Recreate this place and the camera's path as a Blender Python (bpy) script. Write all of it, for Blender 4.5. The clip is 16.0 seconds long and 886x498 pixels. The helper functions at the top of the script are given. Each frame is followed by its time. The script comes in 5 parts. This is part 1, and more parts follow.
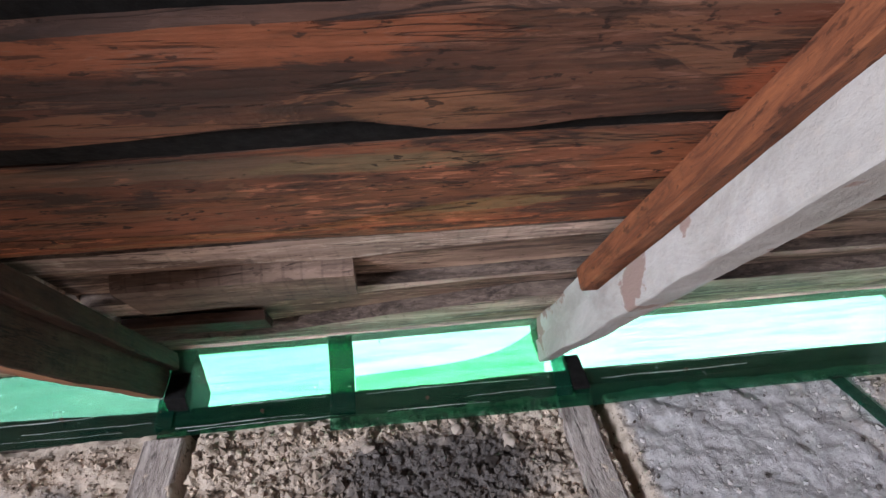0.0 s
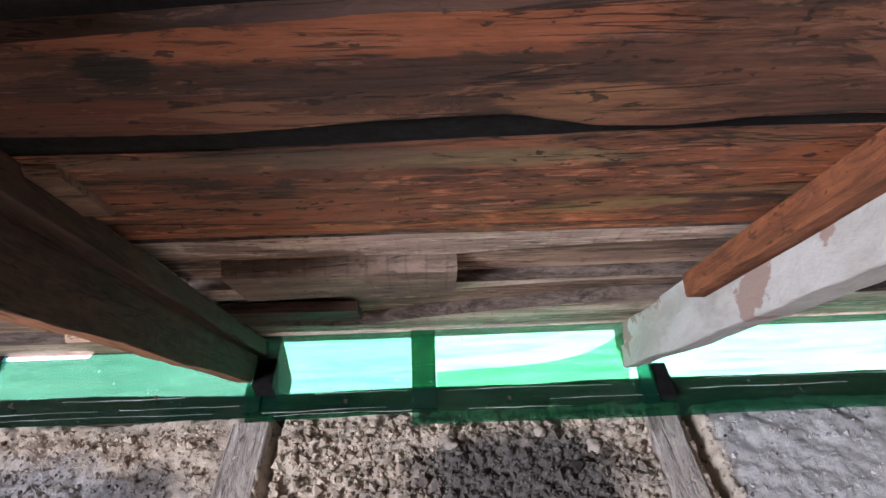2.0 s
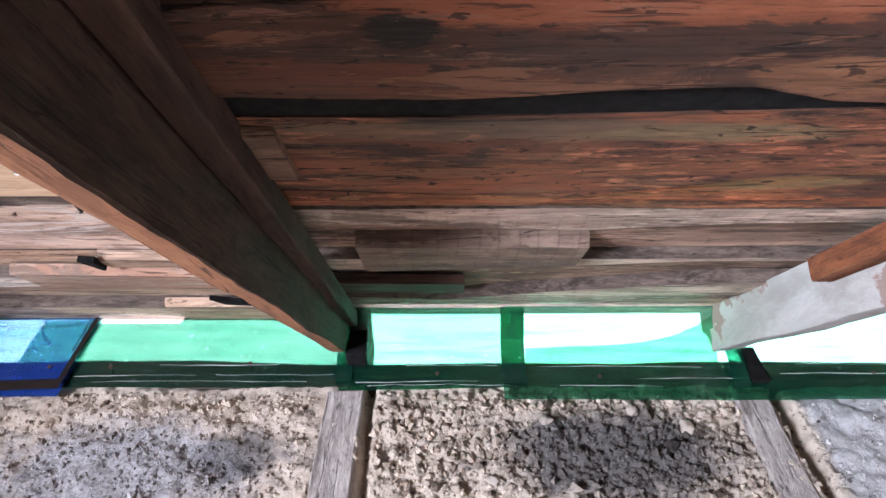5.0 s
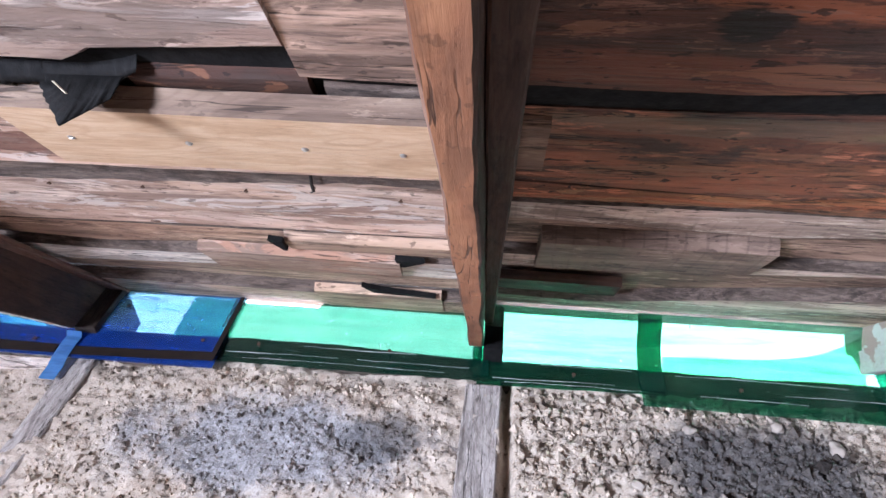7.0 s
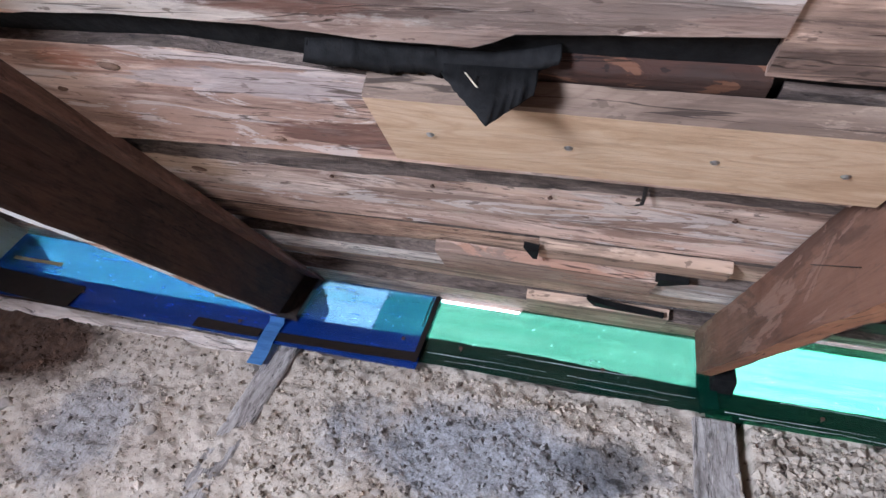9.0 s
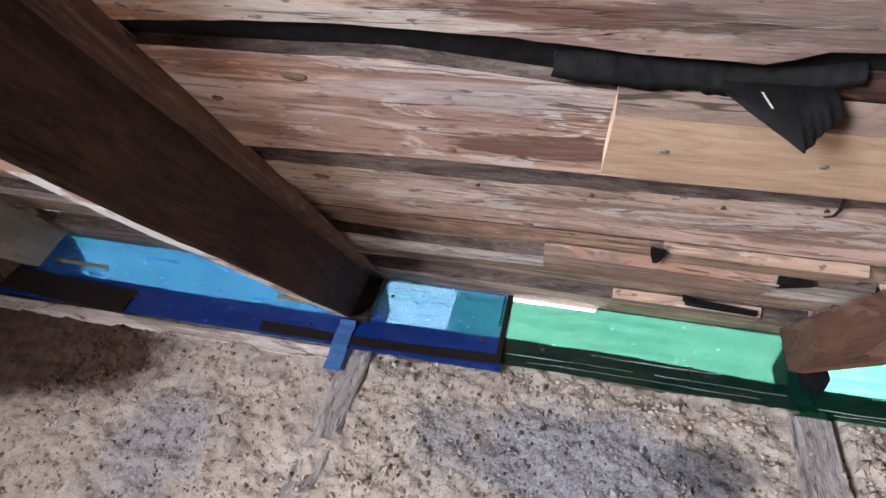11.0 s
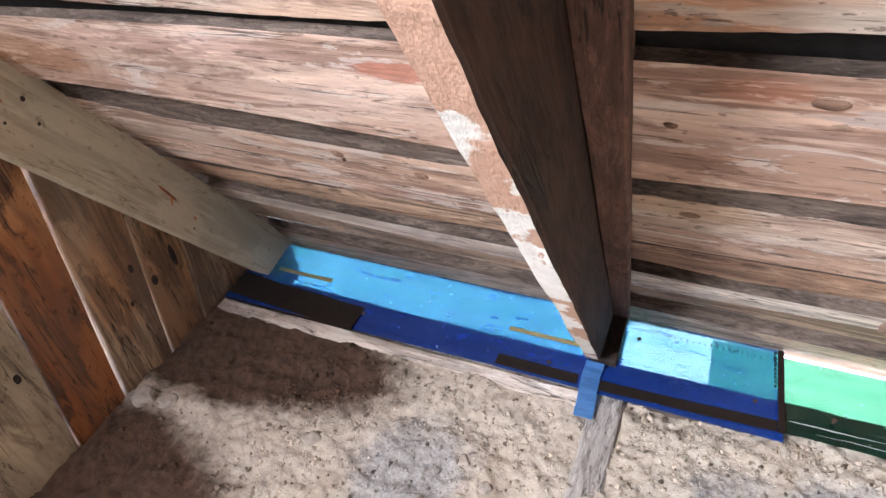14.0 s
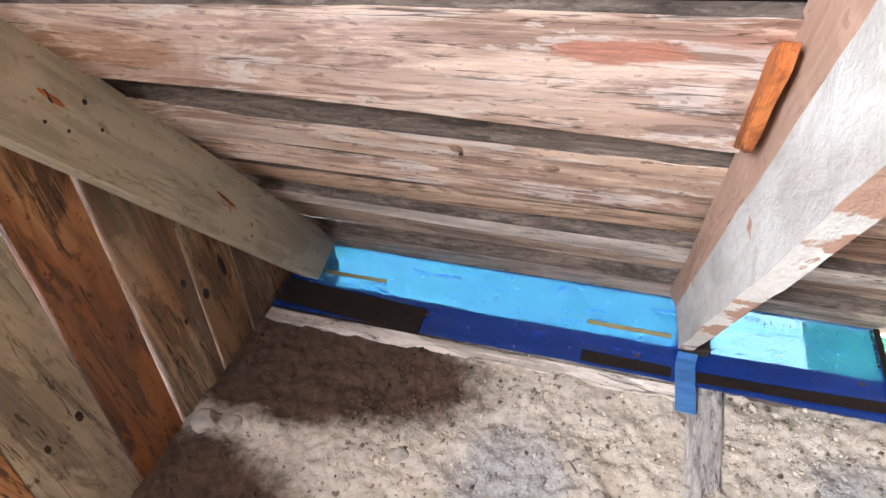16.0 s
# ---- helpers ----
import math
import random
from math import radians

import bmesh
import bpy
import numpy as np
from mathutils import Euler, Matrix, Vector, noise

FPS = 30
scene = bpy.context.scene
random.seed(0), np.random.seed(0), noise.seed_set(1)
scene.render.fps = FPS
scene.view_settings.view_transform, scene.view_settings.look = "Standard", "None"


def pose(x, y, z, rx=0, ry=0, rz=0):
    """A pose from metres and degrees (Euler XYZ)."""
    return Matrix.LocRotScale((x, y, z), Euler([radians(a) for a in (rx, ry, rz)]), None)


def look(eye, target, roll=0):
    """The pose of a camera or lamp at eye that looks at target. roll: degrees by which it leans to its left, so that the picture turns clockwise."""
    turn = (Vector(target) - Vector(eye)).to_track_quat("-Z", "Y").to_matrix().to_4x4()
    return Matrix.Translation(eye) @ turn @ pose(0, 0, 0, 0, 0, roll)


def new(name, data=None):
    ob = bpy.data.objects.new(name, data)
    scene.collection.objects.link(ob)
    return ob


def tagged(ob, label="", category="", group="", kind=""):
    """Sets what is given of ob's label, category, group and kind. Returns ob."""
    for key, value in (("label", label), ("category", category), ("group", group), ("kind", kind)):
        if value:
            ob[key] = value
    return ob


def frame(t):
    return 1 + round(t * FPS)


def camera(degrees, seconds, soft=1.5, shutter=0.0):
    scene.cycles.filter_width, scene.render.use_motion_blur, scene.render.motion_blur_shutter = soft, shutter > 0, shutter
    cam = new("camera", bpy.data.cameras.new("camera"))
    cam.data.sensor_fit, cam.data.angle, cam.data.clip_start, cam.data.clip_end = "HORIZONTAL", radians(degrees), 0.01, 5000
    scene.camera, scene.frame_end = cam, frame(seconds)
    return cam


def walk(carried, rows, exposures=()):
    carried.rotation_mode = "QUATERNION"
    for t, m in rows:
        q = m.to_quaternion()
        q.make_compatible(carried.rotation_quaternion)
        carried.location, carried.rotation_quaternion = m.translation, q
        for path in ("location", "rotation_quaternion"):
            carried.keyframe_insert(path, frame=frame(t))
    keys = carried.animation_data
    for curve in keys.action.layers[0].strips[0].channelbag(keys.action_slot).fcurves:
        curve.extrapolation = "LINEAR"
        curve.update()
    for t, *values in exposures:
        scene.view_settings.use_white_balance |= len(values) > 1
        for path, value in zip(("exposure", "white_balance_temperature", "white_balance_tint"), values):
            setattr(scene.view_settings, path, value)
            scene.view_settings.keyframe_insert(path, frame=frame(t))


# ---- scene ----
cam = camera(71.6, 16.0)
METRES, EYE, TURN, SLOPE = 1.95, 1.22, -19.6, 35.0
ROWS = [
    (0.0, 0.0, 0.0, 0.0, 13.71, -71.69, -4.63),
    (0.5, -0.0292, -0.0097, -0.0014, 14.54, -71.46, -4.09),
    (1.0, -0.0591, -0.0175, -0.0032, 13.81, -71.13, -3.34),
    (1.5, -0.0635, -0.0176, -0.0057, 14.39, -71.71, -2.6),
    (2.0, -0.0451, -0.0109, -0.0087, 17.37, -72.08, -0.86),
    (2.5, -0.0281, -0.005, -0.0228, 17.99, -72.75, 0.2),
    (3.0, -0.0386, -0.0107, -0.0274, 18.48, -73.6, 1.34),
    (5.5, -0.1698, -0.0655, -0.003, 20.05, -73.93, -0.21),
    (6.0, -0.1988, -0.0844, 0.0015, 22.06, -73.86, 0.23),
    (6.5, -0.2224, -0.0987, 0.004, 22.48, -73.71, 1.15),
    (7.0, -0.2407, -0.1066, 0.0044, 24.27, -73.01, 3.69),
    (7.5, -0.2706, -0.1151, -0.0037, 27.16, -72.69, 7.74),
    (8.0, -0.3164, -0.128, -0.0131, 30.31, -72.17, 9.57),
    (8.5, -0.3637, -0.1383, -0.0242, 30.89, -72.4, 10.79),
    (11.0, -0.5311, -0.1929, -0.0166, 29.28, -75.0, 8.72),
    (11.5, -0.5601, -0.2095, -0.0116, 29.83, -74.46, 8.91),
    (12.0, -0.5763, -0.2229, -0.0089, 31.46, -73.5, 9.35),
    (12.5, -0.602, -0.2308, -0.0107, 33.62, -72.32, 13.67),
    (13.0, -0.6398, -0.2421, -0.0202, 33.82, -72.53, 14.62),
    (13.5, -0.683, -0.2557, -0.026, 34.24, -72.46, 15.49),
    (14.0, -0.7193, -0.2671, -0.0297, 36.01, -72.16, 16.41),
    (14.5, -0.7383, -0.2722, -0.0324, 36.98, -72.2, 17.27),
    (15.0, -0.7714, -0.2918, -0.0362, 36.19, -73.37, 17.44),
    (15.5, -0.8114, -0.3051, -0.0366, 33.46, -74.21, 16.28),
    (16.0, -0.8445, -0.3162, -0.0393, 32.05, -74.8, 14.7),
]
WORLD = pose(0, 0, EYE, SLOPE) @ pose(0, 0, 0, 0, 0, TURN)
EXPOSURES = [(0.0, 2.95, 6500, 20), (3.0, 3.2, 6400, 20), (5.5, 3.55, 6050, 21), (7.5, 3.55, 5720, 18), (8.5, 3.1, 5680, 16), (11.0, 2.98, 6250, 17), (12.5, 3.15, 6400, 17), (14.0, 3.62, 6420, 14), (16.0, 3.68, 6450, 12)]
walk(cam, [(t, WORLD @ pose(METRES * x, METRES * y, METRES * z, 90 + pitch, roll, yaw)) for t, x, y, z, yaw, pitch, roll in ROWS], EXPOSURES)

# ---- plan: x along the eave, y outward, z up; the roof's own frame is x, s up the slope, h inward ----
PITCH, EAVE_Y = 55.5, 1.203
ROOF = pose(0, EAVE_Y, 0, 180 - PITCH)
COS, SIN = math.cos(radians(PITCH)), math.sin(radians(PITCH))
GABLE_X, FAR_X, RIDGE_Y = -2.67, 4.6, -1.8
RIDGE_S = (EAVE_Y - RIDGE_Y) / COS

# ---- light: bright overcast sky, daylight through the gable window and the open eave, added far fill lamp ----
world = bpy.data.worlds.new("sky")
scene.world = world
world.use_nodes = True
wn = world.node_tree.nodes
sky = wn.new("ShaderNodeTexSky")
sky.sky_type, sky.sun_disc = "NISHITA", False
sky.sun_elevation, sky.sun_rotation = radians(38), radians(60)
wn["Background"].inputs["Strength"].default_value = 0.12
world.node_tree.links.new(sky.outputs[0], wn["Background"].inputs["Color"])

sun_data = bpy.data.lights.new("sun", "SUN")
sun_data.energy, sun_data.angle, sun_data.color = 4.0, radians(1.5), (1.0, 0.96, 0.9)
sun = new("sun", sun_data)
sun.matrix_world = look((0, 8, 8), (0, 2, 0))


def window_light(name, m, width, height, watts, color):
    data = bpy.data.lights.new(name, "AREA")
    data.shape, data.size, data.size_y, data.energy, data.color = "RECTANGLE", width, height, watts, color
    ob = new(name, data)
    ob.matrix_world = m
    return ob


window_light("window_daylight", look((GABLE_X - 0.03, -1.8, 2.6), (0.33, -0.9, 1.7)), 0.85, 0.85, 43, (0.9, 0.95, 1.0))
# fill lamp at a made-up far window, added to brighten the gable planks
window_light("far_window_daylight", look((FAR_X + 0.03, -1.5, 1.3), (0, 0.0, 0.6)), 0.95, 0.95, 0.55, (1.0, 0.97, 0.93))


# ---- materials ----
class Nodes:
    """A short hand for node materials."""

    def __init__(self, name):
        self.mat = bpy.data.materials.new(name)
        self.mat.use_nodes = True
        self.tree = self.mat.node_tree
        self.bsdf = self.tree.nodes["Principled BSDF"]
        self.out = self.tree.nodes["Material Output"]
        self.coord = self.tree.nodes.new("ShaderNodeTexCoord").outputs["Object"]
        self.random = self.tree.nodes.new("ShaderNodeObjectInfo").outputs["Random"]

    def link(self, value, socket):
        if isinstance(value, bpy.types.NodeSocket):
            self.tree.links.new(value, socket)
        elif isinstance(value, (tuple, list)) and len(value) == 3 and socket.type == "RGBA":
            socket.default_value = (*value, 1)
        else:
            socket.default_value = value

    def math(self, op, a, b=0.0, clamp=False):
        n = self.tree.nodes.new("ShaderNodeMath")
        n.operation, n.use_clamp = op, clamp
        self.link(a, n.inputs[0])
        self.link(b, n.inputs[1])
        return n.outputs[0]

    def mapped(self, scale, shift=0.0, vary=True):
        n = self.tree.nodes.new("ShaderNodeMapping")
        self.link(self.coord, n.inputs["Vector"])
        n.inputs["Scale"].default_value = scale
        if vary:
            c = self.tree.nodes.new("ShaderNodeCombineXYZ")
            for k, f in enumerate((41.0, 23.0, 17.0)):
                self.link(self.math("MULTIPLY_ADD", self.random, f), c.inputs[k])
                c.inputs[k].links[0].from_node.inputs[2].default_value = shift
            self.link(c.outputs[0], n.inputs["Location"])
        else:
            n.inputs["Location"].default_value = (shift, shift, shift)
        return n.outputs[0]

    def noise(self, vector, scale, detail=5.0, rough=0.6, distortion=0.0):
        n = self.tree.nodes.new("ShaderNodeTexNoise")
        self.link(vector, n.inputs["Vector"])
        for key, v in (("Scale", scale), ("Detail", detail), ("Roughness", rough), ("Distortion", distortion)):
            n.inputs[key].default_value = v
        return n.outputs["Fac"]

    def voronoi(self, vector, scale):
        n = self.tree.nodes.new("ShaderNodeTexVoronoi")
        self.link(vector, n.inputs["Vector"])
        n.inputs["Scale"].default_value = scale
        return n.outputs

    def wave(self, vector, scale, distortion, detail=3.0, direction="Y", kind="BANDS", dscale=1.0):
        n = self.tree.nodes.new("ShaderNodeTexWave")
        n.wave_type = kind
        n.bands_direction = direction
        self.link(vector, n.inputs["Vector"])
        for key, v in (("Scale", scale), ("Distortion", distortion), ("Detail", detail), ("Detail Scale", dscale)):
            n.inputs[key].default_value = v
        return n.outputs["Fac"]

    def step(self, value, low, high):
        n = self.tree.nodes.new("ShaderNodeMapRange")
        n.interpolation_type = "SMOOTHSTEP"
        self.link(value, n.inputs["Value"])
        n.inputs["From Min"].default_value, n.inputs["From Max"].default_value = low, high
        return n.outputs["Result"]

    def ramp(self, value, *stops):
        n = self.tree.nodes.new("ShaderNodeValToRGB")
        self.link(value, n.inputs["Fac"])
        e = n.color_ramp.elements
        while len(e) < len(stops):
            e.new(0.5)
        for k, (p, c) in enumerate(stops):
            e[k].position, e[k].color = p, (*c, 1)
        return n.outputs["Color"]

    def mix(self, fac, a, b, mode="MIX"):
        n = self.tree.nodes.new("ShaderNodeMix")
        n.data_type, n.blend_type = "RGBA", mode
        self.link(fac, n.inputs["Factor"])
        self.link(a, n.inputs[6])
        self.link(b, n.inputs[7])
        return n.outputs[2]

    def axis(self, k):
        n = self.tree.nodes.new("ShaderNodeSeparateXYZ")
        self.link(self.coord, n.inputs[0])
        return n.outputs[k]

    def bump(self, height, strength=0.4, distance=0.004):
        n = self.tree.nodes.new("ShaderNodeBump")
        n.inputs["Strength"].default_value, n.inputs["Distance"].default_value = strength, distance
        self.link(height, n.inputs["Height"])
        self.link(n.outputs[0], self.bsdf.inputs["Normal"])

    def finish(self, color, rough=0.8, metal=0.0, spec=0.3):
        self.link(color, self.bsdf.inputs["Base Color"])
        self.link(rough, self.bsdf.inputs["Roughness"])
        self.bsdf.inputs["Metallic"].default_value = metal
        self.bsdf.inputs["Specular IOR Level"].default_value = spec
        return self.mat


def blotches(n, color, spots, flake, blot):
    """Stains and knots with a place of their own: (x, s, radii, colour, amount)."""
    for cx, cs, rx, rs, tone, amount in spots:
        dx = n.math("DIVIDE", n.math("SUBTRACT", n.axis(0), cx), rx)
        ds = n.math("DIVIDE", n.math("SUBTRACT", n.axis(1), cs), rs)
        d = n.math("SQRT", n.math("ADD", n.math("MULTIPLY", dx, dx), n.math("MULTIPLY", ds, ds)))
        d = n.math("ADD", d, n.math("MULTIPLY", n.math("SUBTRACT", n.math("ADD", n.math("MULTIPLY", flake, 0.7), blot), 0.85), 2.4))
        color = n.mix(n.math("MULTIPLY", n.step(d, 1.12, 0.85), amount), color, n.mix(n.step(flake, 0.35, 0.65), tuple(c * 0.65 for c in tone), tone))
    return color


def weathered(name, pale, mid, deep, along, stain, stain_color, patch, patch_amount, specks, figure, vary, bump, rough, cracks, tint, spots, saw, flakes):
    """Weathered sawn wood: broad pale and brown fields, arched growth lines, streaky stains, bleached skins with crisp edges, fine checks."""
    n = Nodes(name)
    stretch = lambda a, b: tuple(a if k == along else b for k in range(3))
    stain_color = stain_color or tuple(c * 0.5 for c in deep)
    wide = n.noise(n.mapped(stretch(0.9, 5.0)), 1.7, 5, 0.58, 0.9)
    color = n.ramp(wide, (0.3, tuple(0.55 * a + 0.45 * b for a, b in zip(deep, mid))), (0.45, mid), (0.6, pale))
    if tint:
        tone = n.noise(n.mapped(stretch(0.8, 3.0), 53.0), 1.5, 4, 0.55, 0.7)
        color = n.mix(n.step(tone, 0.44, 0.56), color, n.mix(1.0, color, tint, "MULTIPLY"))
    field = n.noise(n.mapped(stretch(0.8, 3.4), 7.0), 1.2, 2, 0.4, 0.5)
    lines = n.math("ABSOLUTE", n.math("SINE", n.math("MULTIPLY", field, 105.0)))
    region = n.step(n.noise(n.mapped(stretch(1.3, 3.0), 61.0), 1.4, 3, 0.5), 0.42, 0.58)
    growth = n.math("MULTIPLY", n.math("MULTIPLY", n.step(lines, 0.6, 0.05), region), figure)
    color = n.mix(growth, color, tuple(0.35 * a + 0.65 * b for a, b in zip(mid, deep)))
    flake = n.noise(n.mapped(stretch(9, 42), 37.0), 1.8, 8, 0.7, 0.5)
    blot = n.noise(n.mapped(stretch(1.5, 5.5), 11.0), 1.6, 8, 0.66, 1.0)
    streak = n.noise(n.mapped(stretch(1.5, 26), 21.0), 1.5, 6, 0.68, 0.5)
    dark = n.math("MULTIPLY", n.step(blot, 0.475, 0.55), n.step(streak, 0.4, 0.52))
    color = n.mix(n.math("MULTIPLY", dark, stain), color, stain_color)
    grime = n.noise(n.mapped(stretch(1.0, 3.0), 71.0), 1.4, 6, 0.62, 0.6)
    color = n.mix(n.math("MULTIPLY", n.step(grime, 0.46, 0.6), 0.55 * stain + 0.12), color, tuple(0.2 * sum(deep) / 3 + 0.8 * c for c in deep))
    skin = n.noise(n.mapped(stretch(2.4, 8.0), 19.0), 1.6, 7, 0.64, 1.4)
    if patch:
        edge = 0.6 - 0.16 * patch_amount
        color = n.mix(n.math("MULTIPLY", n.step(skin, edge, edge + 0.016), 0.62), color, patch)
        rim = n.math("MULTIPLY", n.step(skin, edge - 0.016, edge - 0.002), n.step(skin, edge + 0.012, edge))
        color = n.mix(n.math("MULTIPLY", rim, 0.3), color, tuple(c * 0.6 for c in mid))
    color = blotches(n, color, spots, flake, blot)
    if flakes > 0.2:
        crisp = n.math("MULTIPLY", n.step(n.noise(n.mapped(stretch(1.6, 7.0), 83.0), 1.5, 4, 0.55), 0.45, 0.58), flakes)
        color = n.mix(n.math("MULTIPLY", n.step(flake, 0.55, 0.59), crisp), color, tuple(min(1.0, c * 1.5 + 0.02) for c in pale))
        color = n.mix(n.math("MULTIPLY", n.step(flake, 0.45, 0.4), crisp), color, tuple(c * 0.35 for c in deep))
    vein = n.math("ABSOLUTE", n.math("SUBTRACT", n.noise(n.mapped(stretch(1.0, 15), 43.0), 1.4, 4, 0.6, 0.4), 0.5))
    crack = n.math("MULTIPLY", n.step(vein, 0.011, 0.003), n.step(skin, 0.44, 0.52))
    color = n.mix(n.math("MULTIPLY", crack, cracks), color, tuple(c * 0.2 for c in deep))
    fibre = n.noise(n.mapped(stretch(5.0, 110), 3.0), 2.0, 5, 0.7, 0.4)
    color = n.mix(n.math("MULTIPLY", n.step(fibre, 0.48, 0.68), 0.1), color, tuple(c * 0.5 for c in mid))
    spot = n.noise(n.mapped(stretch(26, 48), 29.0), 1.5, 3, 0.6)
    color = n.mix(n.math("MULTIPLY", n.step(spot, 0.63, 0.67), specks), color, tuple(c * 0.3 for c in deep))
    height = n.math("ADD", n.math("MULTIPLY", fibre, 0.3), n.math("ADD", n.math("MULTIPLY", wide, 0.6), n.math("MULTIPLY", lines, 0.15 * figure)))
    height = n.math("ADD", height, n.math("MULTIPLY", n.step(skin, 0.5, 0.6), 0.12))
    height = n.math("SUBTRACT", n.math("ADD", height, n.math("MULTIPLY", flake, 0.25)), n.math("MULTIPLY", crack, 0.6 * cracks))
    if saw:
        cut = n.wave(n.mapped(stretch(1, 0.3), 5.0), 9.0, 5.0, 3.0, "XYZ"[along])
        mark = n.math("MULTIPLY", n.step(cut, 0.93, 1.0), n.step(blot, 0.38, 0.5))
        color = n.mix(n.math("MULTIPLY", mark, saw), color, tuple(c * 0.4 for c in deep))
    shade = n.math("MULTIPLY_ADD", n.random, vary)
    shade.node.inputs[2].default_value = 1.0 - vary / 2
    color = n.mix(1.0, color, shade, "MULTIPLY")
    n.bump(height, bump * 0.7, 0.008)
    return n.finish(color, n.ramp(fibre, (0.3, (rough - 0.12,) * 3), (0.7, (min(1, rough + 0.1),) * 3)))


def wood(name, pale, mid, deep, along=0, stain=0.5, stain_color=None, patch=None, patch_amount=0.0, specks=0.3, saw=0.0, figure=0.35, vary=0.25, bump=0.5, rough=0.8, flakes=0.3, cracks=0.8, tint=None, calm=0.0, spots=()):
    """Old wood with its grain along one axis: growth lines, fine fibres, stains, specks, and patches of another colour."""
    if calm:
        return weathered(name, pale, mid, deep, along, stain, stain_color, patch, patch_amount, specks, figure, vary, bump, rough, cracks, tint, spots, saw, flakes)
    n = Nodes(name)
    stretch = lambda a, b: tuple(a if k == along else b for k in range(3))
    grain = n.noise(n.mapped(stretch(2.4, 13)), 2.2, 10, 0.72, 1.6)
    fibre = n.noise(n.mapped(stretch(5.0, 110), 3.0), 2.0, 6, 0.75, 0.4)
    field = n.noise(n.mapped(stretch(1.0, 4.5), 7.0), 1.3, 3, 0.5, 0.6)
    lines = n.math("ABSOLUTE", n.math("SINE", n.math("MULTIPLY", field, 95.0)))
    color = n.ramp(grain, (0.34, deep), (0.47, mid), (0.62, pale))
    if tint:
        wide = n.noise(n.mapped(stretch(1.0, 3.2), 53.0), 1.7, 4, 0.55, 0.5)
        color = n.mix(n.step(wide, 0.42, 0.58), color, n.mix(1.0, color, tint, "MULTIPLY"))
    color = n.mix(n.math("MULTIPLY", n.math("MULTIPLY", n.step(lines, 0.55, 0.1), n.step(grain, 0.3, 0.6)), figure), color, deep)
    color = n.mix(n.math("MULTIPLY", n.step(fibre, 0.46, 0.68), 0.24), color, tuple(c * 0.5 for c in mid))
    blot = n.noise(n.mapped(stretch(2.2, 7.0), 11.0), 1.5, 9, 0.72, 1.0)
    color = n.mix(n.math("MULTIPLY", n.step(blot, 0.5, 0.62), stain), color, stain_color or tuple(c * 0.45 for c in deep))
    if patch:
        pat = n.noise(n.mapped(stretch(3.2, 9.0), 19.0), 1.7, 10, 0.75, 0.9)
        color = n.mix(n.math("MULTIPLY", n.step(pat, 0.62 - 0.22 * patch_amount, 0.66 - 0.2 * patch_amount), 0.85), color, patch)
    flake = n.noise(n.mapped(stretch(9, 42), 37.0), 1.8, 8, 0.78, 0.5)
    color = n.mix(n.math("MULTIPLY", n.step(flake, 0.56, 0.62), flakes), color, tuple(min(1.0, c * 1.7 + 0.02) for c in pale))
    color = n.mix(n.math("MULTIPLY", n.step(flake, 0.44, 0.38), min(1.0, flakes * 1.3)), color, tuple(c * 0.5 for c in deep))
    vein = n.math("ABSOLUTE", n.math("SUBTRACT", n.noise(n.mapped(stretch(1.3, 18), 43.0), 1.4, 4, 0.6, 0.3), 0.5))
    crack = n.math("MULTIPLY", n.step(vein, 0.011, 0.003), n.step(blot, 0.4, 0.55))
    color = n.mix(n.math("MULTIPLY", crack, cracks), color, tuple(c * 0.2 for c in deep))
    color = blotches(n, color, spots, flake, blot)
    spot = n.noise(n.mapped(stretch(22, 60), 29.0), 1.5, 4, 0.65)
    color = n.mix(n.math("MULTIPLY", n.step(spot, 0.59, 0.65), specks), color, tuple(c * 0.25 for c in deep))
    color = n.mix(n.math("MULTIPLY", n.step(spot, 0.4, 0.34), specks * 0.45), color, tuple(min(1.0, c * 1.5) for c in pale))
    height = n.math("ADD", n.math("MULTIPLY", fibre, 0.6), n.math("ADD", grain, n.math("MULTIPLY", lines, 0.12 * figure)))
    height = n.math("SUBTRACT", n.math("ADD", height, n.math("MULTIPLY", flake, 0.7 * flakes)), n.math("MULTIPLY", crack, 0.6 * cracks))
    if saw:
        cut = n.wave(n.mapped(stretch(1, 0.5), 5.0), 5.5, 5.0, 3.0, "XYZ"[along])
        mark = n.math("MULTIPLY", n.step(cut, 0.95, 1.0), n.step(blot, 0.42, 0.6))
        color = n.mix(n.math("MULTIPLY", mark, saw), color, tuple(c * 0.3 for c in deep))
        height = n.math("SUBTRACT", height, n.math("MULTIPLY", mark, 0.4))
    shade = n.math("MULTIPLY_ADD", n.random, vary)
    shade.node.inputs[2].default_value = 1.0 - vary / 2
    color = n.mix(1.0, color, shade, "MULTIPLY")
    n.bump(height, bump, 0.008)
    return n.finish(color, n.ramp(fibre, (0.3, (rough - 0.15,) * 3), (0.7, (min(1, rough + 0.1),) * 3)))


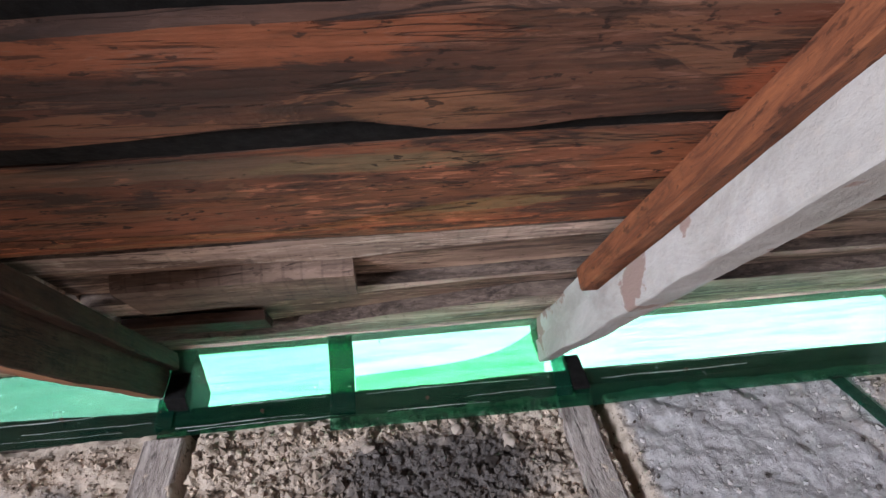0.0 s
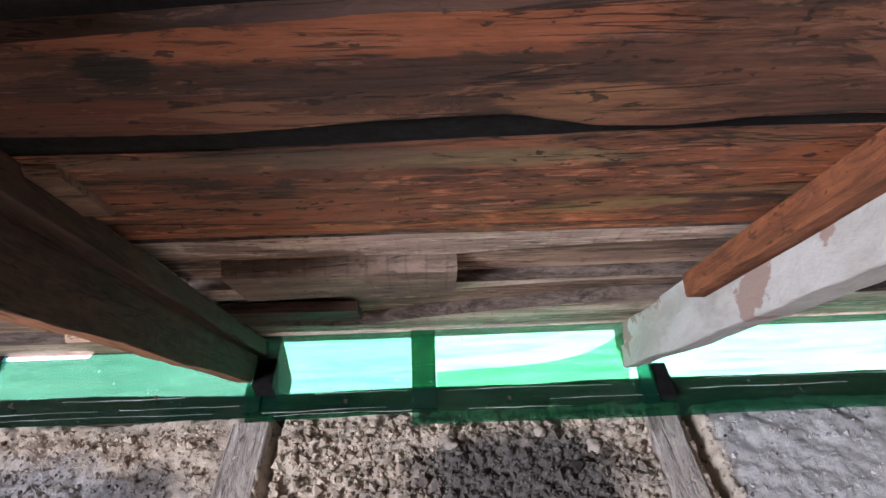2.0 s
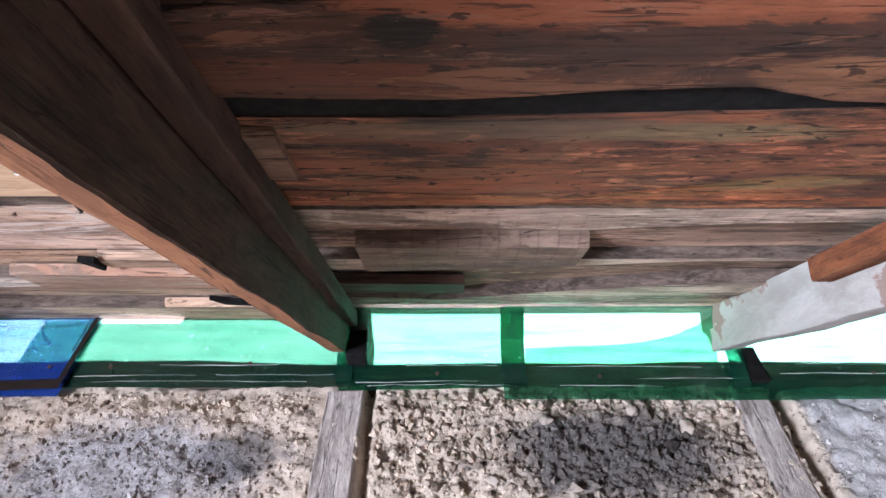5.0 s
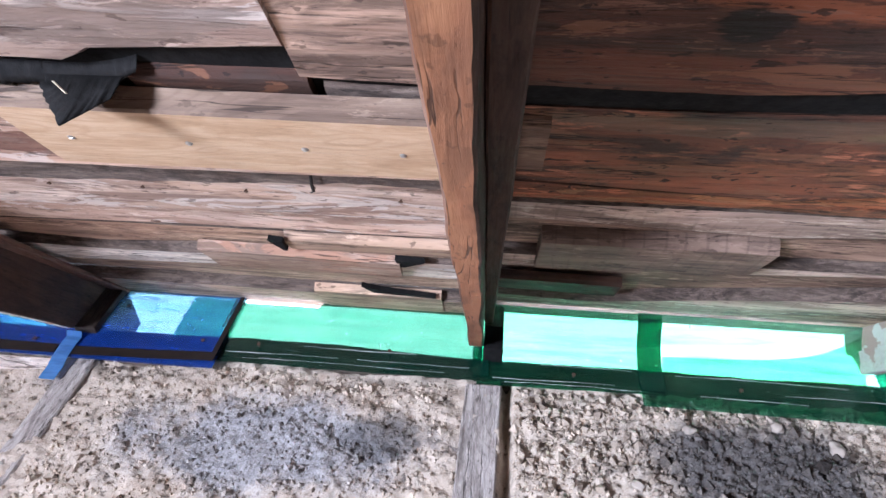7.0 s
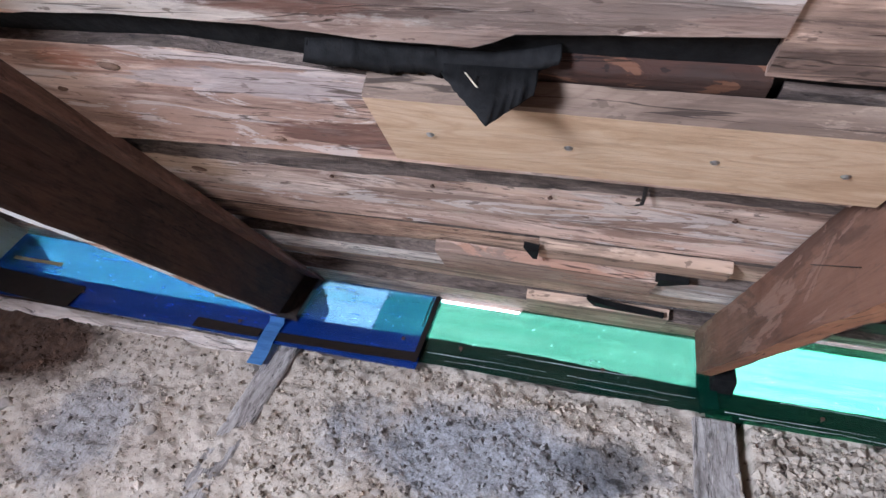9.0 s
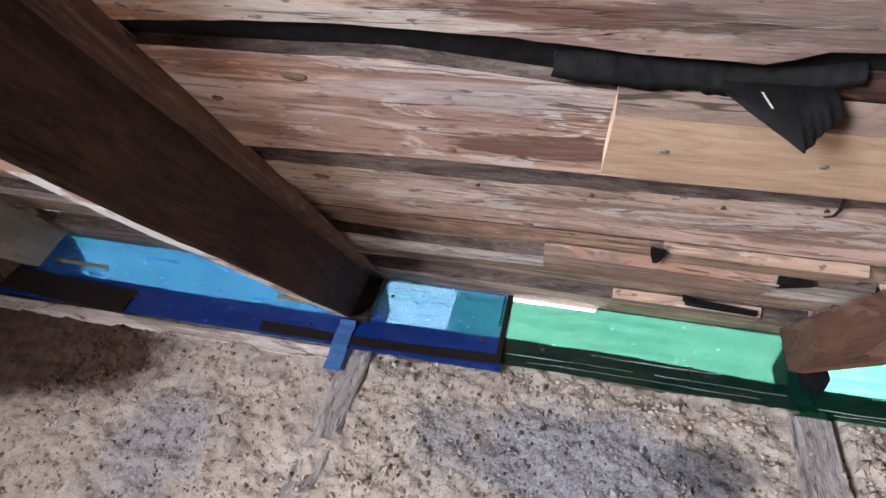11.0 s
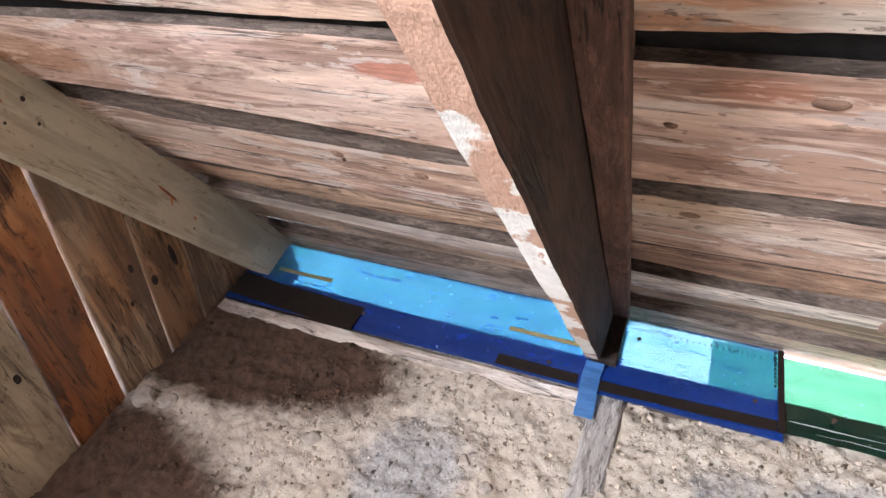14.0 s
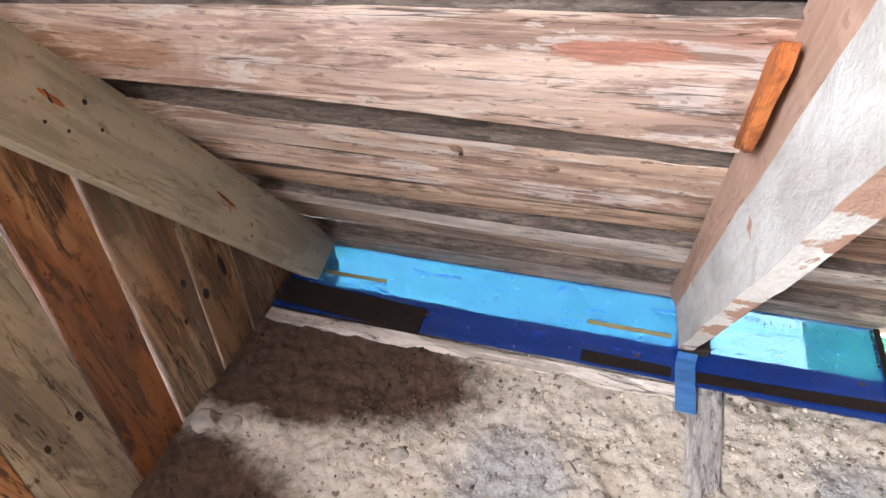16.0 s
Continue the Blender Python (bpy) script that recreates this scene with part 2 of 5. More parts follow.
DARK_BOARD = wood("smoked_board", (0.09348, 0.04248, 0.02436), (0.05268, 0.02412, 0.01536), (0.02208, 0.01132, 0.00828), calm=1.0, flakes=0.4, stain=0.6, specks=0.6, bump=0.8)
RED_BOARD = wood("red_brown_board", (0.1075, 0.04586, 0.02654), (0.06721, 0.02799, 0.01727), (0.03026, 0.01394, 0.009598), calm=1.0, patch=(0.17, 0.075, 0.04), patch_amount=0.2, stain=0.8, stain_color=(0.034, 0.02, 0.014), specks=0.8, bump=0.9, flakes=0.65, tint=(1.25, 1.0, 0.9), spots=(
    (-0.14, 1.312, 0.2, 0.032, (0.25, 0.08, 0.036), 0.85), (-0.32, 1.27, 0.025, 0.02, (0.012, 0.009, 0.008), 0.95), (0.06, 1.21, 0.075, 0.035, (0.26, 0.12, 0.06), 0.6), (0.4, 1.22, 0.07, 0.08, (0.27, 0.075, 0.032), 0.85)))
RUST_BOARD = wood("rust_streaked_board", (0.2863, 0.09828, 0.04641), (0.1299, 0.04906, 0.02849), (0.04151, 0.01863, 0.01256), calm=1.0, patch=(0.2, 0.095, 0.05), patch_amount=0.25, figure=0.2, stain=0.85, stain_color=(0.035, 0.023, 0.018), specks=0.9, bump=1.0, flakes=0.75, spots=(
    (-0.2, 1.095, 0.26, 0.024, (0.15, 0.11, 0.075), 0.6), (0.0, 1.09, 0.13, 0.02, (0.21, 0.155, 0.08), 0.6), (0.34, 1.06, 0.08, 0.05, (0.25, 0.08, 0.032), 0.8), (-0.05, 1.0, 0.3, 0.02, (0.26, 0.1, 0.045), 0.5)))
RUST_LOW = wood("orange_streaked_board", (0.433, 0.1319, 0.05207), (0.1808, 0.06331, 0.03229), (0.05054, 0.02122, 0.01325), calm=1.0, patch=(0.3, 0.16, 0.075), patch_amount=0.3, figure=0.2, stain=0.85, stain_color=(0.04, 0.026, 0.02), specks=0.9, bump=1.0, flakes=0.7, spots=(
    (-0.08, 0.905, 0.25, 0.026, (0.32, 0.13, 0.05), 0.7), (0.15, 0.935, 0.12, 0.022, (0.26, 0.19, 0.085), 0.65), (0.0, 0.85, 0.25, 0.014, (0.24, 0.13, 0.07), 0.5)))
GREY_BOARD = wood("grey_sawn_board", (0.7498, 0.5692, 0.4753), (0.4168, 0.3037, 0.2466), (0.1462, 0.09853, 0.07751), calm=1.0, flakes=0.4, stain=0.6, saw=0.2, specks=0.5, figure=0.2, bump=0.8)
GREY_DARK = wood("grey_brown_board", (0.5348, 0.3652, 0.2717), (0.268, 0.1705, 0.1254), (0.08605, 0.05434, 0.04096), calm=1.0, flakes=0.4, stain=0.7, specks=0.6, bump=0.8)
GREY_WARM = wood("warm_grey_board", (0.6775, 0.4844, 0.3544), (0.4766, 0.3237, 0.2274), (0.188, 0.1185, 0.08252), calm=1.0, stain=0.6, stain_color=(0.1, 0.068, 0.053), specks=0.6, figure=0.3, bump=0.8, cracks=0.6)
EDGE_WOOD = wood("weathered_board_edge", (0.21, 0.16, 0.132), (0.1155, 0.08536, 0.0704), (0.03675, 0.02619, 0.022), stain=0.6, specks=0.5, bump=0.9, cracks=0.25)
PALE_BOARD = wood("pale_weathered_board", (0.6405, 0.5192, 0.4421), (0.4753, 0.354, 0.2875), (0.2435, 0.1544, 0.1158), calm=1.0, stain=0.8, stain_color=(0.17, 0.1, 0.075), patch=(0.6, 0.54, 0.5), patch_amount=0.3, specks=0.7, figure=0.3, bump=0.8, flakes=0.3, cracks=0.8, tint=(0.9, 0.8, 0.72), spots=(
    (-1.13, 1.235, 0.12, 0.022, (0.14, 0.065, 0.045), 0.85), (-0.9, 1.25, 0.16, 0.04, (0.16, 0.12, 0.1), 0.7), (-1.5, 1.205, 0.06, 0.035, (0.5, 0.24, 0.12), 0.6), (-1.3, 1.215, 0.25, 0.014, (0.66, 0.58, 0.5), 0.7), (-1.5, 0.83, 0.1, 0.05, (0.52, 0.36, 0.22), 0.5)))
PINK_BOARD = wood("pinkish_weathered_board", (0.7277, 0.5686, 0.4781), (0.5686, 0.3975, 0.318), (0.3069, 0.1877, 0.1369), calm=1.0, stain=0.75, stain_color=(0.19, 0.1, 0.072), patch=(0.66, 0.59, 0.55), patch_amount=0.3, specks=0.5, figure=0.4, bump=0.8, flakes=0.3, cracks=0.8, tint=(0.9, 0.83, 0.78), spots=(
    (-1.8, 1.097, 0.075, 0.02, (0.5, 0.2, 0.13), 0.9), (-1.7, 1.12, 0.04, 0.02, (0.42, 0.22, 0.17), 0.6), (-1.13, 0.985, 0.1, 0.032, (0.15, 0.065, 0.045), 0.85), (-1.2, 1.1, 0.2, 0.03, (0.5, 0.44, 0.43), 0.7), (-1.45, 1.12, 0.05, 0.025, (0.5, 0.2, 0.12), 0.5), (-2.1, 1.11, 0.2, 0.025, (0.62, 0.42, 0.36), 0.7), (-2.45, 1.05, 0.1, 0.04, (0.42, 0.2, 0.1), 0.6), (-1.7, 0.95, 0.05, 0.012, (0.22, 0.13, 0.11), 0.7)))
TAN_BOARD = wood("tan_board", (0.6653, 0.4657, 0.3326), (0.4396, 0.2661, 0.1794), (0.1865, 0.09979, 0.06653), calm=1.0, stain=0.65, stain_color=(0.07, 0.042, 0.03), specks=0.6, figure=0.4, bump=0.8)
WHITE_STRIP = wood("bleached_board", (0.8085, 0.715, 0.6374), (0.5775, 0.484, 0.418), (0.231, 0.1705, 0.1411), calm=1.0, stain=0.5, specks=0.6, bump=0.8)
NEW_PINE = wood("new_pine", (0.5624, 0.41, 0.279), (0.4872, 0.336, 0.212), (0.3677, 0.231, 0.1339), stain=0.15, stain_color=(0.4, 0.26, 0.15), specks=0.12, figure=0.5, bump=0.25, rough=0.65, vary=0.0, flakes=0.08, cracks=0.1)
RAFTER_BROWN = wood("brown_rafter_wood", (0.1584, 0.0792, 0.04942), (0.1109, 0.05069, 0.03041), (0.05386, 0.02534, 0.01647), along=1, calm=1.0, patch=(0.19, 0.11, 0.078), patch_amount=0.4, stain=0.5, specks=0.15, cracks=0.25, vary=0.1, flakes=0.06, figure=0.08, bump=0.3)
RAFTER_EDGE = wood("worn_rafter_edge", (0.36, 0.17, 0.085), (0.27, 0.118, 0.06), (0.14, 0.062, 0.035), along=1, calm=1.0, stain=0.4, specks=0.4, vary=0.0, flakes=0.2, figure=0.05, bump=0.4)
PINE_WANE = wood("brown_pine_wane", (0.248, 0.1798, 0.1333), (0.1798, 0.124, 0.0899), (0.0992, 0.062, 0.04464), calm=1.0, stain=0.5, specks=0.4, vary=0.0, bump=0.5)
END_GRAIN = wood("fresh_end_grain", (0.82, 0.62, 0.46), (0.74, 0.53, 0.37), (0.58, 0.39, 0.25), along=2, calm=1.0, stain=0.1, specks=0.2, vary=0.0, bump=0.6)
LATH_RED = wood("reddish_lath", (0.4, 0.288, 0.224), (0.304, 0.196, 0.144), (0.16, 0.092, 0.064), calm=1.0, stain=0.6, specks=0.4, vary=0.0, patch=(0.36, 0.19, 0.125), patch_amount=0.3)
LATH_SAWN = wood("sawn_brown_lath", (0.3, 0.21, 0.165), (0.2, 0.135, 0.104), (0.1, 0.065, 0.05), calm=1.0, stain=0.4, specks=0.5, saw=0.25, vary=0.0)
RAFTER_CHIP = wood("brown_wood_chip", (0.24, 0.15, 0.1), (0.17, 0.1, 0.066), (0.09, 0.05, 0.034), calm=1.0, stain=0.4, vary=0.0)
RAFTER_ORANGE = wood("orange_rafter_wood", (0.2312, 0.08221, 0.03381), (0.1564, 0.05304, 0.0237), (0.07548, 0.02652, 0.01351), along=1, stain=0.5, specks=0.6, vary=0.05, flakes=0.1, figure=0.08, cracks=0.3, bump=0.35)
# dark wood, with the shade of faces turned from the window put in
RAFTER_DARK_SHADE = wood("dark_shaded_rafter_wood", (0.07344, 0.03713, 0.0252), (0.04752, 0.02428, 0.01701), (0.02244, 0.01214, 0.00882), along=1, stain=0.5, specks=0.4, vary=0.1, flakes=0.06, figure=0.08, bump=0.3)
RAFTER_REDDISH = wood("dark_reddish_batten", (0.2, 0.1, 0.07), (0.13, 0.065, 0.046), (0.07, 0.036, 0.026), along=1, vary=0.0)
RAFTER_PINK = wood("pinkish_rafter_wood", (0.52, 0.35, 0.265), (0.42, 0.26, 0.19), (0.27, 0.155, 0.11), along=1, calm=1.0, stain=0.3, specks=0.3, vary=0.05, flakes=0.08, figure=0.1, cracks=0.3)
RAFTER_BEIGE = wood("beige_rafter_wood", (0.484, 0.4136, 0.3028), (0.4136, 0.3476, 0.2455), (0.2904, 0.2332, 0.1596), along=1, calm=1.0, stain=0.3, specks=0.4, figure=0.1, vary=0.0, flakes=0.12, cracks=0.4)
GABLE_ORANGE = wood("orange_gable_plank", (0.55, 0.275, 0.1155), (0.418, 0.1815, 0.0748), (0.176, 0.077, 0.0385), along=2, calm=1.0, stain=0.9, stain_color=(0.07, 0.035, 0.022), specks=0.6, vary=0.0, bump=0.7, flakes=0.1, figure=0.7, tint=(0.7, 0.55, 0.48))
GABLE_GREY = wood("grey_gable_plank", (0.4516, 0.322, 0.2065), (0.3011, 0.1948, 0.1212), (0.129, 0.07603, 0.04667), along=2, calm=1.0, stain=0.6, stain_color=(0.07, 0.045, 0.032), specks=0.4, vary=0.25, bump=0.7, flakes=0.1, tint=(1.05, 0.8, 0.62))
GABLE_TAN = wood("tan_gable_plank", (0.572, 0.462, 0.308), (0.44, 0.341, 0.22), (0.22, 0.154, 0.099), along=2, calm=1.0, stain=0.7, stain_color=(0.1, 0.065, 0.045), specks=0.35, vary=0.0, bump=0.7, flakes=0.1)
SILL_WOOD = wood("sill_wood", (0.16, 0.125, 0.105), (0.09, 0.068, 0.056), (0.035, 0.025, 0.02), stain=0.6, specks=0.6)
JOIST_WOOD = wood("grey_joist_wood", (0.52, 0.48, 0.45), (0.4, 0.36, 0.335), (0.15, 0.125, 0.11), along=1, stain=0.4, specks=0.6, vary=0.1, bump=0.8)
DARK_PLAIN = wood("dark_timber", (0.06, 0.042, 0.033), (0.035, 0.024, 0.019), (0.015, 0.011, 0.009), along=1)


def whitewash(name, under, edge_shift=0.0, tone=1.0):
    """Flaked limewash over brown wood."""
    n = Nodes(name)
    a = n.noise(n.mapped((7, 3.5, 7), 2.0, False), 1.5, 10, 0.7, 0.5)
    b = n.noise(n.mapped((60, 40, 60), 9.0, False), 1.0, 6, 0.7)
    c = n.noise(n.mapped((4, 4, 4), 31.0, False), 1.6, 4, 0.55)
    lime = n.mix(n.step(a, 0.3, 0.7), tuple(c * tone for c in (0.52, 0.5, 0.465)), tuple(c * tone for c in (0.78, 0.77, 0.75)))
    lime = n.mix(n.math("MULTIPLY", n.step(b, 0.5, 0.75), 0.35), lime, (0.42, 0.37, 0.32))
    color = n.mix(n.step(n.math("ADD", c, n.math("MULTIPLY", n.math("SUBTRACT", a, 0.5), 0.5)), 0.60 + edge_shift, 0.625 + edge_shift), lime, under)
    n.bump(n.math("ADD", n.math("MULTIPLY", b, 0.8), a), 0.7, 0.006)
    return n.finish(color, 0.92)


LIME_ROUGH = whitewash("flaked_limewash", (0.42, 0.25, 0.18), 0.03, 0.74)
LIME_SPARSE = whitewash("sparse_limewash", (0.42, 0.26, 0.19), -0.1)
LIME_GREY = whitewash("grey_limewash", (0.26, 0.19, 0.165), -0.015, 0.56)


def felt_material():
    n = Nodes("black_roofing_felt")
    a = n.noise(n.mapped((30, 30, 30)), 2, 5)
    n.bump(a, 0.5, 0.004)
    return n.finish(n.ramp(a, (0.3, (0.002, 0.002, 0.0021)), (0.7, (0.011, 0.0105, 0.0105))), 0.85, 0.0, 0.15)


FELT = felt_material()


def plain(name, color, rough=0.6, metal=0.0, wear=0.3):
    n = Nodes(name)
    a = n.noise(n.mapped((25, 25, 25)), 2, 6)
    return n.finish(n.mix(n.math("MULTIPLY", n.step(a, 0.45, 0.7), wear), color, tuple(c * 0.45 for c in color)), rough, metal)


STEEL = plain("dull_steel", (0.45, 0.44, 0.42), 0.35, 1.0)
RUSTY = plain("rusty_steel", (0.09, 0.05, 0.035), 0.7, 0.4)
BROWN_TAPE = plain("brown_tape", (0.014, 0.009, 0.007), 0.6, 0.0, 0.8)
OLIVE_TAPE = plain("olive_tape", (0.3, 0.24, 0.11), 0.5, 0.0, 0.4)
INK = plain("black_ink", (0.015, 0.015, 0.02), 0.6)
IRON = plain("black_iron", (0.02, 0.017, 0.015), 0.6, 0.3)
STRAW = plain("pale_straw", (0.62, 0.54, 0.4), 0.7)
KNOT = wood("knot_wood", (0.3, 0.19, 0.135), (0.2, 0.12, 0.085), (0.07, 0.042, 0.03), stain=0.5)
GLUE_ORANGE = wood("orange_splinter_wood", (0.5, 0.16, 0.045), (0.4, 0.115, 0.03), (0.16, 0.045, 0.016), along=1, stain=0.6)
STONE = plain("pale_stone", (0.38, 0.33, 0.285), 0.9, 0.0, 0.5)
SHELL = plain("outer_wall_wood", (0.2, 0.15, 0.11), 0.85, 0.0, 0.6)


def film_material(name, tint, milky, body, gloss=0.06):
    """Coloured plastic sheet: clear tint, some milkiness, scratches in its gloss."""
    n = Nodes(name)
    t = n.tree.nodes
    dirt = n.noise(n.mapped((3, 14, 14)), 2.4, 8, 0.7)
    clear, trans, diff, gl = (t.new(k) for k in ("ShaderNodeBsdfTransparent", "ShaderNodeBsdfTranslucent", "ShaderNodeBsdfDiffuse", "ShaderNodeBsdfGlossy"))
    streak = n.noise(n.mapped((1.6, 30, 30), 5.0), 1.6, 7, 0.7, 0.8)
    hue = n.mix(n.math("MULTIPLY", n.step(streak, 0.46, 0.64), 0.75), tint, tuple(c * f for c, f in zip(tint, (0.68, 0.88, 0.84))))
    n.link(hue, clear.inputs["Color"])
    n.link(hue, trans.inputs["Color"])
    n.link(body, diff.inputs["Color"])
    gl.inputs["Roughness"].default_value = 0.22

    def blend(fac, a, b):
        m = t.new("ShaderNodeMixShader")
        n.link(fac, m.inputs[0])
        n.link(a.outputs[0], m.inputs[1])
        n.link(b.outputs[0], m.inputs[2])
        return m

    soft = blend(0.75, trans, diff)
    m = blend(n.math("MULTIPLY_ADD", n.step(dirt, 0.2, 0.95), milky), clear, soft)
    m.inputs[0].links[0].from_node.inputs[2].default_value = milky * 0.5
    dust = t.new("ShaderNodeBsdfDiffuse")
    n.link((0.5, 0.52, 0.5), dust.inputs["Color"])
    scratch = n.noise(n.mapped((2.5, 55, 55), 15.0), 1.5, 7, 0.75, 1.5)
    grit = n.noise(n.mapped((60, 60, 60), 25.0), 1.2, 3, 0.6)
    m = blend(n.math("ADD", n.math("MULTIPLY", n.step(scratch, 0.62, 0.72), 0.12), n.math("MULTIPLY", n.step(grit, 0.68, 0.72), 0.25)), m, dust)
    m = blend(gloss, m, gl)
    n.link(m.outputs[0], n.out.inputs["Surface"])
    return n.mat


GREEN_FILM = film_material("green_plastic_sheet", (0.41, 0.7, 0.57), 0.16, (0.014, 0.1, 0.07))
GREEN_CLEAR = film_material("thin_green_plastic", (0.34, 0.64, 0.54), 0.08, (0.02, 0.16, 0.11))
GREEN_PALE = film_material("pale_green_plastic_fold", (0.56, 0.86, 0.68), 0.1, (0.03, 0.2, 0.14))
GREEN_MID = film_material("streaked_green_plastic_sheet", (0.31, 0.62, 0.47), 0.18, (0.014, 0.1, 0.07))
GREEN_DENSE = film_material("dense_green_plastic_sheet", (0.2, 0.37, 0.295), 0.2, (0.018, 0.12, 0.085))
GREEN_TAPE = film_material("green_plastic_tape", (0.2, 0.52, 0.43), 0.12, (0.02, 0.22, 0.15))
BLUE_FILM = film_material("blue_plastic_sheet", (0.265, 0.39, 0.44), 0.3, (0.03, 0.12, 0.7))
BLUE_UNDER = film_material("pale_blue_plastic_layer", (0.56, 0.79, 0.86), 0.05, (0.03, 0.1, 0.4))
PALE_BLUE = film_material("pale_blue_plastic_strap", (0.3, 0.5, 0.75), 0.6, (0.12, 0.32, 0.66))


def floor_material(crumbs=False):
    """Loose fill of sawdust, clinker and ash, with ash patches, a cement skim at one end and shade painted by the
    gable.
    """
    n = Nodes("loose_crumbs" if crumbs else "loose_floor_fill")
    v = n.mapped((1, 1, 1), 0.0, False)
    fine = n.noise(v, 150, 6, 0.75)
    mid = n.noise(v, 38, 6, 0.7)
    big = n.noise(v, 7, 5, 0.6, 0.3)
    color = n.ramp(n.math("ADD", n.math("MULTIPLY", fine, 0.5), n.math("MULTIPLY", mid, 0.5)), (0.3, (0.3, 0.235, 0.185)), (0.46, (0.47, 0.4, 0.33)), (0.66, (0.6, 0.53, 0.45)))
    color = n.mix(n.math("MULTIPLY", n.step(big, 0.52, 0.7), 0.4), color, (0.25, 0.18, 0.13))
    color = n.mix(n.math("MULTIPLY", n.step(n.noise(v, 48, 3, 0.6), 0.4, 0.32), 0.75), color, (0.06, 0.042, 0.033))
    grey = n.ramp(fine, (0.35, (0.1, 0.104, 0.116)), (0.6, (0.33, 0.345, 0.38)))
    black = n.ramp(fine, (0.35, (0.014, 0.014, 0.016)), (0.65, (0.1, 0.1, 0.108)))

    def spot(x, y, rx, ry, soft=0.5, rag=1.3):
        dx = n.math("DIVIDE", n.math("SUBTRACT", n.axis(0), x), rx)
        dy = n.math("DIVIDE", n.math("SUBTRACT", n.axis(1), y), ry)
        d = n.math("SQRT", n.math("ADD", n.math("MULTIPLY", dx, dx), n.math("MULTIPLY", dy, dy)))
        d = n.math("ADD", d, n.math("MULTIPLY", n.math("SUBTRACT", n.math("ADD", big, n.math("MULTIPLY", mid, 0.6)), 0.8), rag))
        return n.math("SUBTRACT", 1.0, n.step(d, 1 - soft, 1 + soft * 0.6))

    color = n.mix(n.math("MULTIPLY", spot(-1.02, 0.745, 0.36, 0.14), 0.8), color, grey)
    color = n.mix(n.math("MULTIPLY", spot(-1.92, 0.6, 0.14, 0.15), 0.6), color, grey)
    color = n.mix(n.math("MULTIPLY", spot(-0.74, 0.79, 0.1, 0.07), 0.7), color, black)
    color = n.mix(n.math("MULTIPLY", spot(0.1, 0.79, 0.3, 0.13), 0.88), color, black)
    cement = n.ramp(n.math("ADD", n.math("MULTIPLY", mid, 0.6), n.math("MULTIPLY", fine, 0.4)), (0.3, (0.26, 0.25, 0.25)), (0.6, (0.52, 0.52, 0.53)))
    color = n.mix(n.math("MULTIPLY", n.step(n.axis(0), 0.56, 0.6), spot(0.85, 0.75, 0.42, 0.5, 0.3)), color, cement)
    # shade along the gable, put into the floor's colour as two dark patches
    gable_shade = n.ramp(mid, (0.35, (0.043, 0.022, 0.014)), (0.65, (0.084, 0.043, 0.026)))
    color = n.mix(n.math("MULTIPLY", spot(-2.58, 0.815, 0.56, 0.205, 0.2, 0.4), 0.97), color, gable_shade)
    color = n.mix(n.math("MULTIPLY", spot(-2.64, 0.34, 0.46, 0.23, 0.25, 0.4), 0.97), color, gable_shade)
    if crumbs:
        g = n.tree.nodes.new("ShaderNodeNewGeometry")
        r = g.outputs["Random Per Island"]
        color = n.mix(1.0, color, n.ramp(r, (0.0, (0.16, 0.135, 0.12)), (0.2, (0.72, 0.69, 0.66)), (0.8, (1.05, 1.04, 1.02)), (1.0, (1.3, 1.28, 1.26))), "MULTIPLY")
    n.bump(n.math("ADD", n.math("MULTIPLY", fine, 0.45), mid), 0.6, 0.014)
    return n.finish(color, 0.95)


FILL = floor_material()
CRUMB = floor_material(True)


# ---- building helpers ----
def thing(name, label, category, m=None, kind="", group=""):
    """An empty at the base of a thing, to hold its parts."""
    ob = tagged(new(name), label, category, group, kind)
    ob.empty_display_size = 0.05
    if m is not None:
        ob.matrix_world = m
    return ob


def mesh_of(name, bm, *mats):
    me = bpy.data.meshes.new(name)
    bm.normal_update()
    bm.to_mesh(me)
    bm.free()
    for m in mats:
        me.materials.append(m)
    return me


def part(name, bm, material, parent, label=""):
    mats = material if isinstance(material, (tuple, list)) else (material,)
    ob = new(name, mesh_of(name, bm, *mats))
    ob.parent = parent
    return tagged(ob, label)


def solo(name, bm, material, label, category, m=None, kind="", group=""):
    mats = material if isinstance(material, (tuple, list)) else (material,)
    ob = tagged(new(name, mesh_of(name, bm, *mats)), label, category, group, kind)
    if m is not None:
        ob.matrix_world = m
    return ob


def loft(rings, closed=True, caps=True):
    """A bmesh of rings of points, joined one to the next."""
    bm = bmesh.new()
    rows = [[bm.verts.new(p) for p in ring] for ring in rings]
    n = len(rows[0])
    for a, b in zip(rows, rows[1:]):
        for k in range(n if closed else n - 1):
            bm.faces.new((a[k], a[(k + 1) % n], b[(k + 1) % n], b[k]))
    if caps and closed:
        bm.faces.new(rows[0][::-1])
        bm.faces.new(rows[-1])
    bmesh.ops.recalc_face_normals(bm, faces=bm.faces)
    return bm


def wob(x, seed, freq=2.2):
    """A smooth wander between about -1 and 1, with a small ragged part."""
    return noise.noise((x * freq, seed * 7.31, 0.5)) * 1.3 + 0.35 * noise.noise((x * freq * 5, seed * 3.7, 9.5)) + 0.15 * noise.noise((x * 60, seed * 2.1, 4.5))


